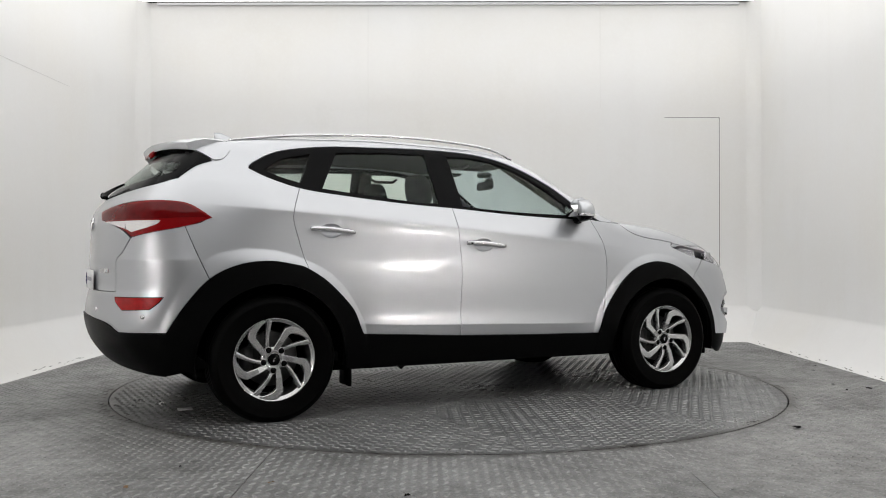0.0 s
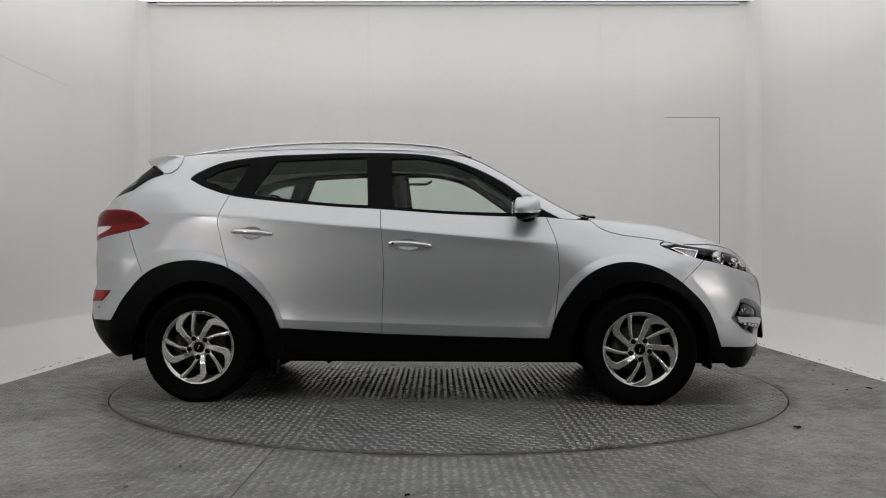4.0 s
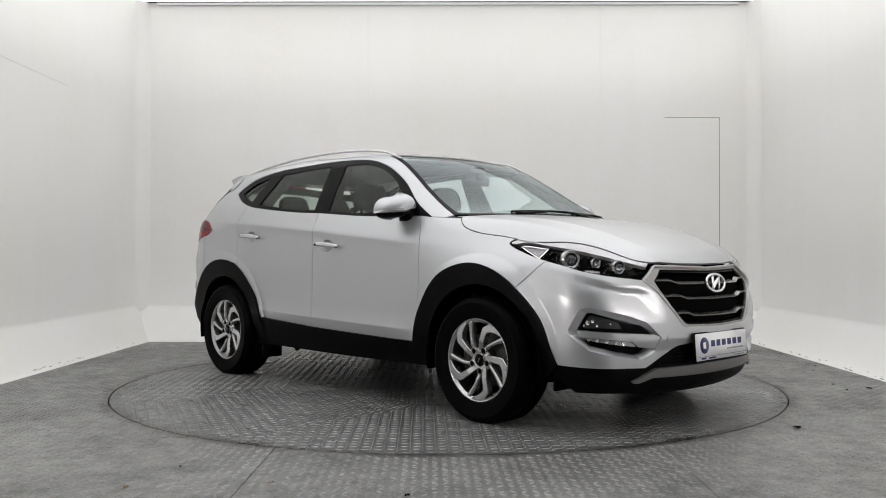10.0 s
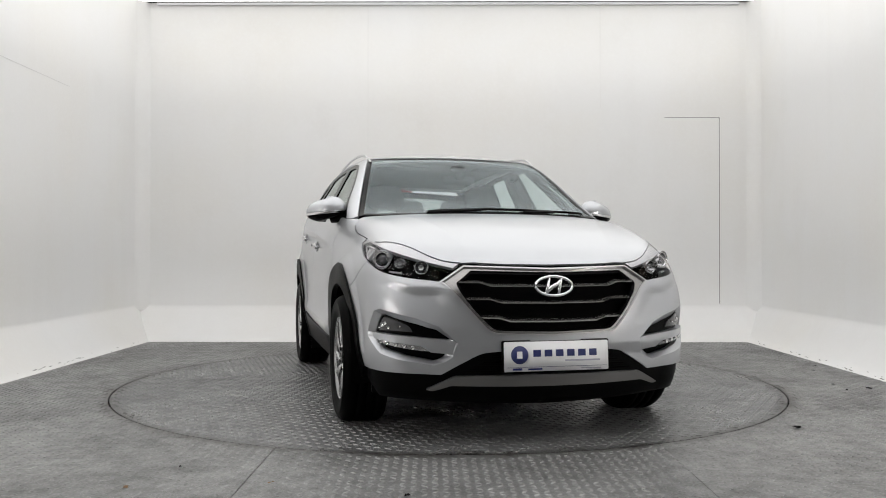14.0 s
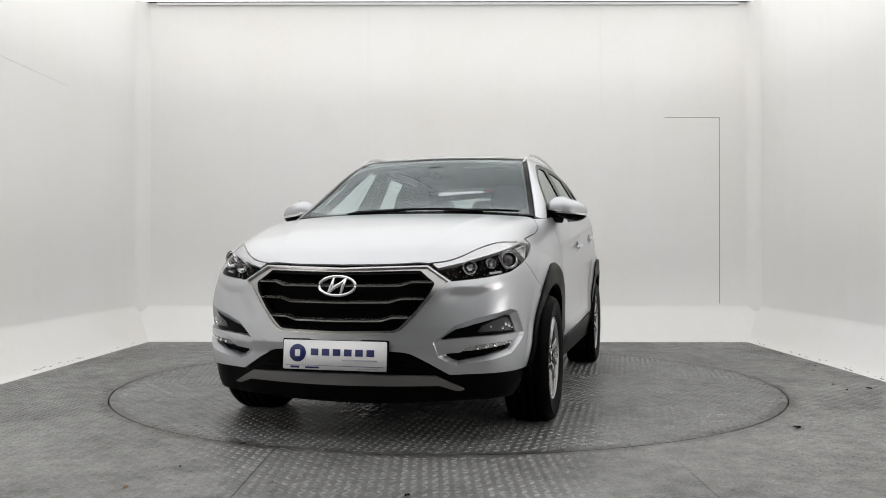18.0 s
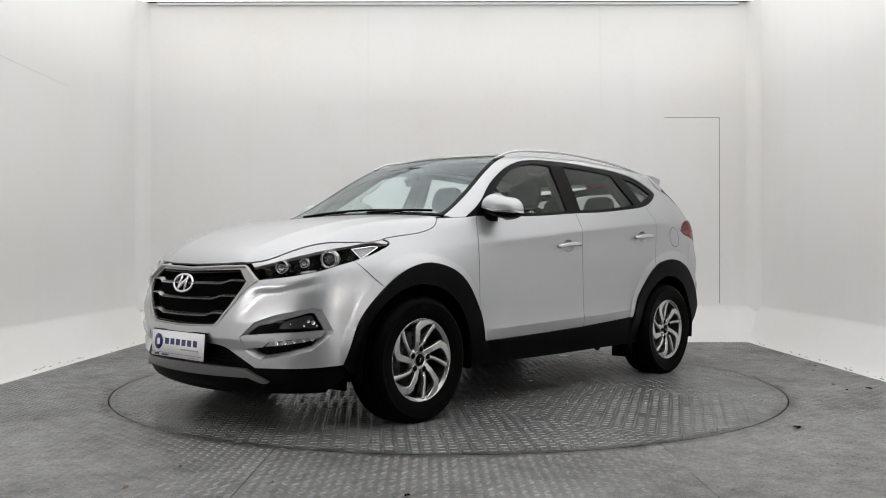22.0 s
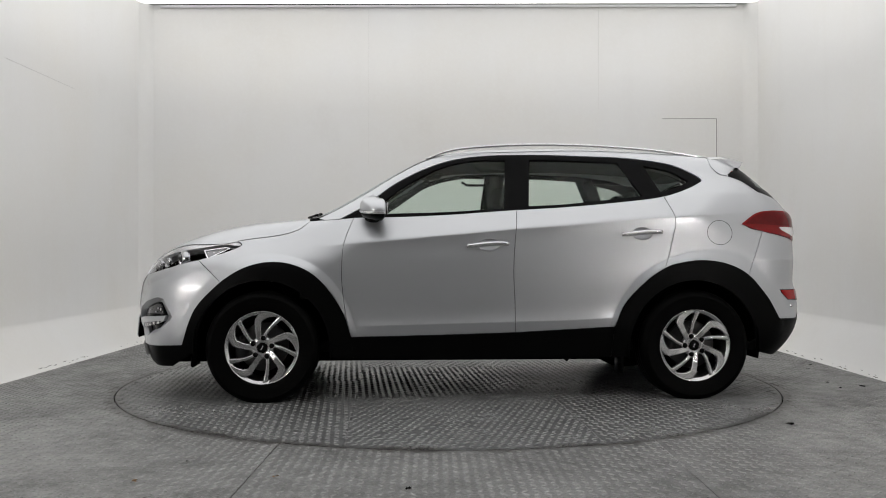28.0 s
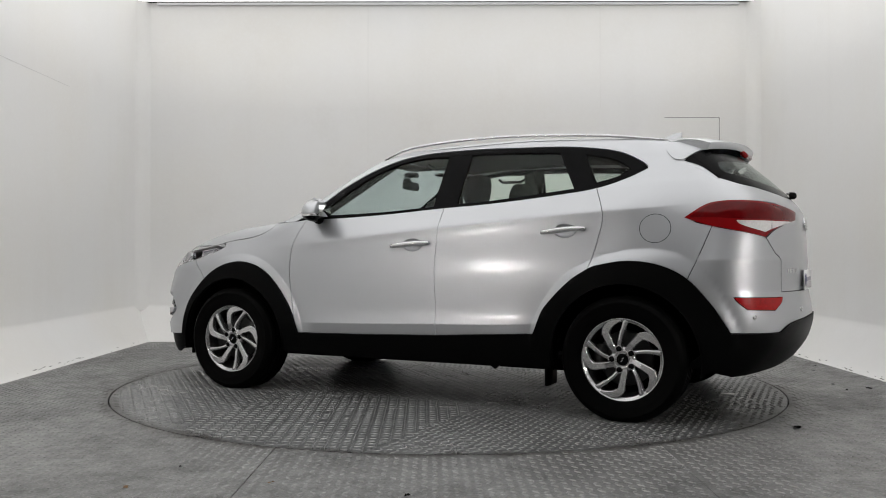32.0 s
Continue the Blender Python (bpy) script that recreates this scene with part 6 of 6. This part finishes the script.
def make_floor():
    fl = tagged(part("floor", boxed(-SIDE, SIDE, FRONT, BACK, -0.14, -0.035), DARK, smooth=False), "worn grey painted steel tread plate floor", "floor", kind="structure")
    hole = arc(0, 0, TABLE_R + 0.004, 0, 360, 181)[:-1]
    xs, rows = (-3.48, -0.80, 1.0, 3.48), ((FRONT, -3.6), (-3.6, 0.0), (0.0, BACK))
    n = 20
    for i in range(3):
        for y0, y1 in rows:
            g = 0.002
            x0, x1, a, b = xs[i] + g, xs[i + 1] - g, y0 + g, y1 - g
            edge = ring(spl((x0, a), (x1, a), gap=0.1), spl((x1, a), (x1, b), gap=0.1), spl((x1, b), (x0, b), gap=0.1), spl((x0, b), (x0, a), gap=0.1))
            # triangles of the plate less the round opening
            from mathutils.geometry import delaunay_2d_cdt
            arcs = [tuple(q) for q in hole if x0 < q[0] < x1 and a < q[1] < b]
            if arcs:
                both = np.vstack([edge, hole])
                ne = len(edge)
                ed = [(k, (k + 1) % ne) for k in range(ne)] + [(ne + k, ne + (k + 1) % len(hole)) for k in range(len(hole))]
                v, _, f, *_ = delaunay_2d_cdt([Vector(q) for q in both], ed, [], 0, 1e-5)
                v, f = np.array([tuple(q) for q in v]), np.array([tuple(q) for q in f])
                c = v[f].mean(1)
                f = f[within(c, edge) & (np.hypot(c[:, 0], c[:, 1]) > TABLE_R + 0.003)]
                used = np.unique(f)
                back = np.full(len(v), -1)
                back[used] = np.arange(len(used))
                uv, f = v[used], back[f]
            else:
                uv, f = fill(edge, [], np.array([1.0, 1.0]), 1.0)
            plate = part("plate", flat(uv, f, 0.0, 0.03), STEEL, fl, smooth=False)
            n += 1
            if y1 > -3.6:
                p, t = lattice(max(x0, -3.1), min(x1, 3.1), max(a, -3.5), min(b, 2.9), 0.042, 0.02 if i == 1 else 0.0, n)
                k = np.hypot(p[:, 0], p[:, 1]) > TABLE_R + 0.03
                tagged(part("tread", studs(p[k], t[k]), STEELSTUD, plate, smooth=False), kind="stuff")
    # the ring in which the table turns
    tagged(part("rim", lathe([(TABLE_R - 0.003, -0.03), (TABLE_R - 0.003, -0.018), (TABLE_R + 0.003, -0.018), (TABLE_R + 0.003, -0.03)], 160, "z"), DARK, fl, smooth=False))


make_floor()


def make_litter():
    rng = random.Random(4)

    def leaf(x, y, size, name, label, material):
        bm = bmesh.new()
        n = 11
        vs = [bm.verts.new((size * (0.5 + 0.5 * abs(math.sin(2.5 * a))) * math.cos(a), size * (0.5 + 0.5 * abs(math.sin(2.5 * a))) * math.sin(a), 0.004 + 0.010 * rng.random())) for a in [2 * math.pi * k / n for k in range(n)]]
        c = bm.verts.new((0, 0, 0.006))
        for k in range(n):
            bm.faces.new((vs[k], vs[(k + 1) % n], c))
        bmesh.ops.solidify(bm, geom=bm.faces[:], thickness=0.001)
        ob = tagged(part(name, bm, material, smooth=False), label, "litter")
        ob.matrix_basis = pose(x, y, 0.0, 0, 0, rng.uniform(0, 360))

    for x, y, s in LEAVES:
        leaf(x, y, s, "leaf", "small dry brown leaf on the steel floor", LEAF)
    for x, y, s in CHIPS:
        leaf(x, y, s, "rubber_scrap", "small black rubber scrap on the steel floor", RUBBER)


LEAVES = ((-0.69, -2.73, 0.015), (-1.23, -2.81, 0.012))
CHIPS = ((1.80, -1.64, 0.026), (2.81, -0.33, 0.026), (2.82, 0.58, 0.016), (2.95, 0.85, 0.016), (2.63, -0.40, 0.010), (2.65, -0.15, 0.012), (-1.12, -2.48, 0.010), (-0.15, -2.91, 0.014))
make_litter()


def motions():
    """The turntable turns at an almost even pace, and the car with it."""
    turn = ((0, 26.36), (2, 12.5), (4, -2.25), (6, -17.0), (8, -31.3), (10, -46.3), (12, -61.2), (14, -75.8), (16, -90.5), (18, -104.6), (20, -118.4), (22, -132.7), (24, -147.2), (26, -161.8), (28, -176.5), (30, -191.4), (32, -206.3))
    walk(TABLE, [(t, pose(0, 0, 0, 0, 0, a)) for t, a in turn])
    walk(CAR, [(t, pose(0, 0, 0, 0, 0, a) @ pose(-0.167, -0.004, 0)) for t, a in turn])


motions()
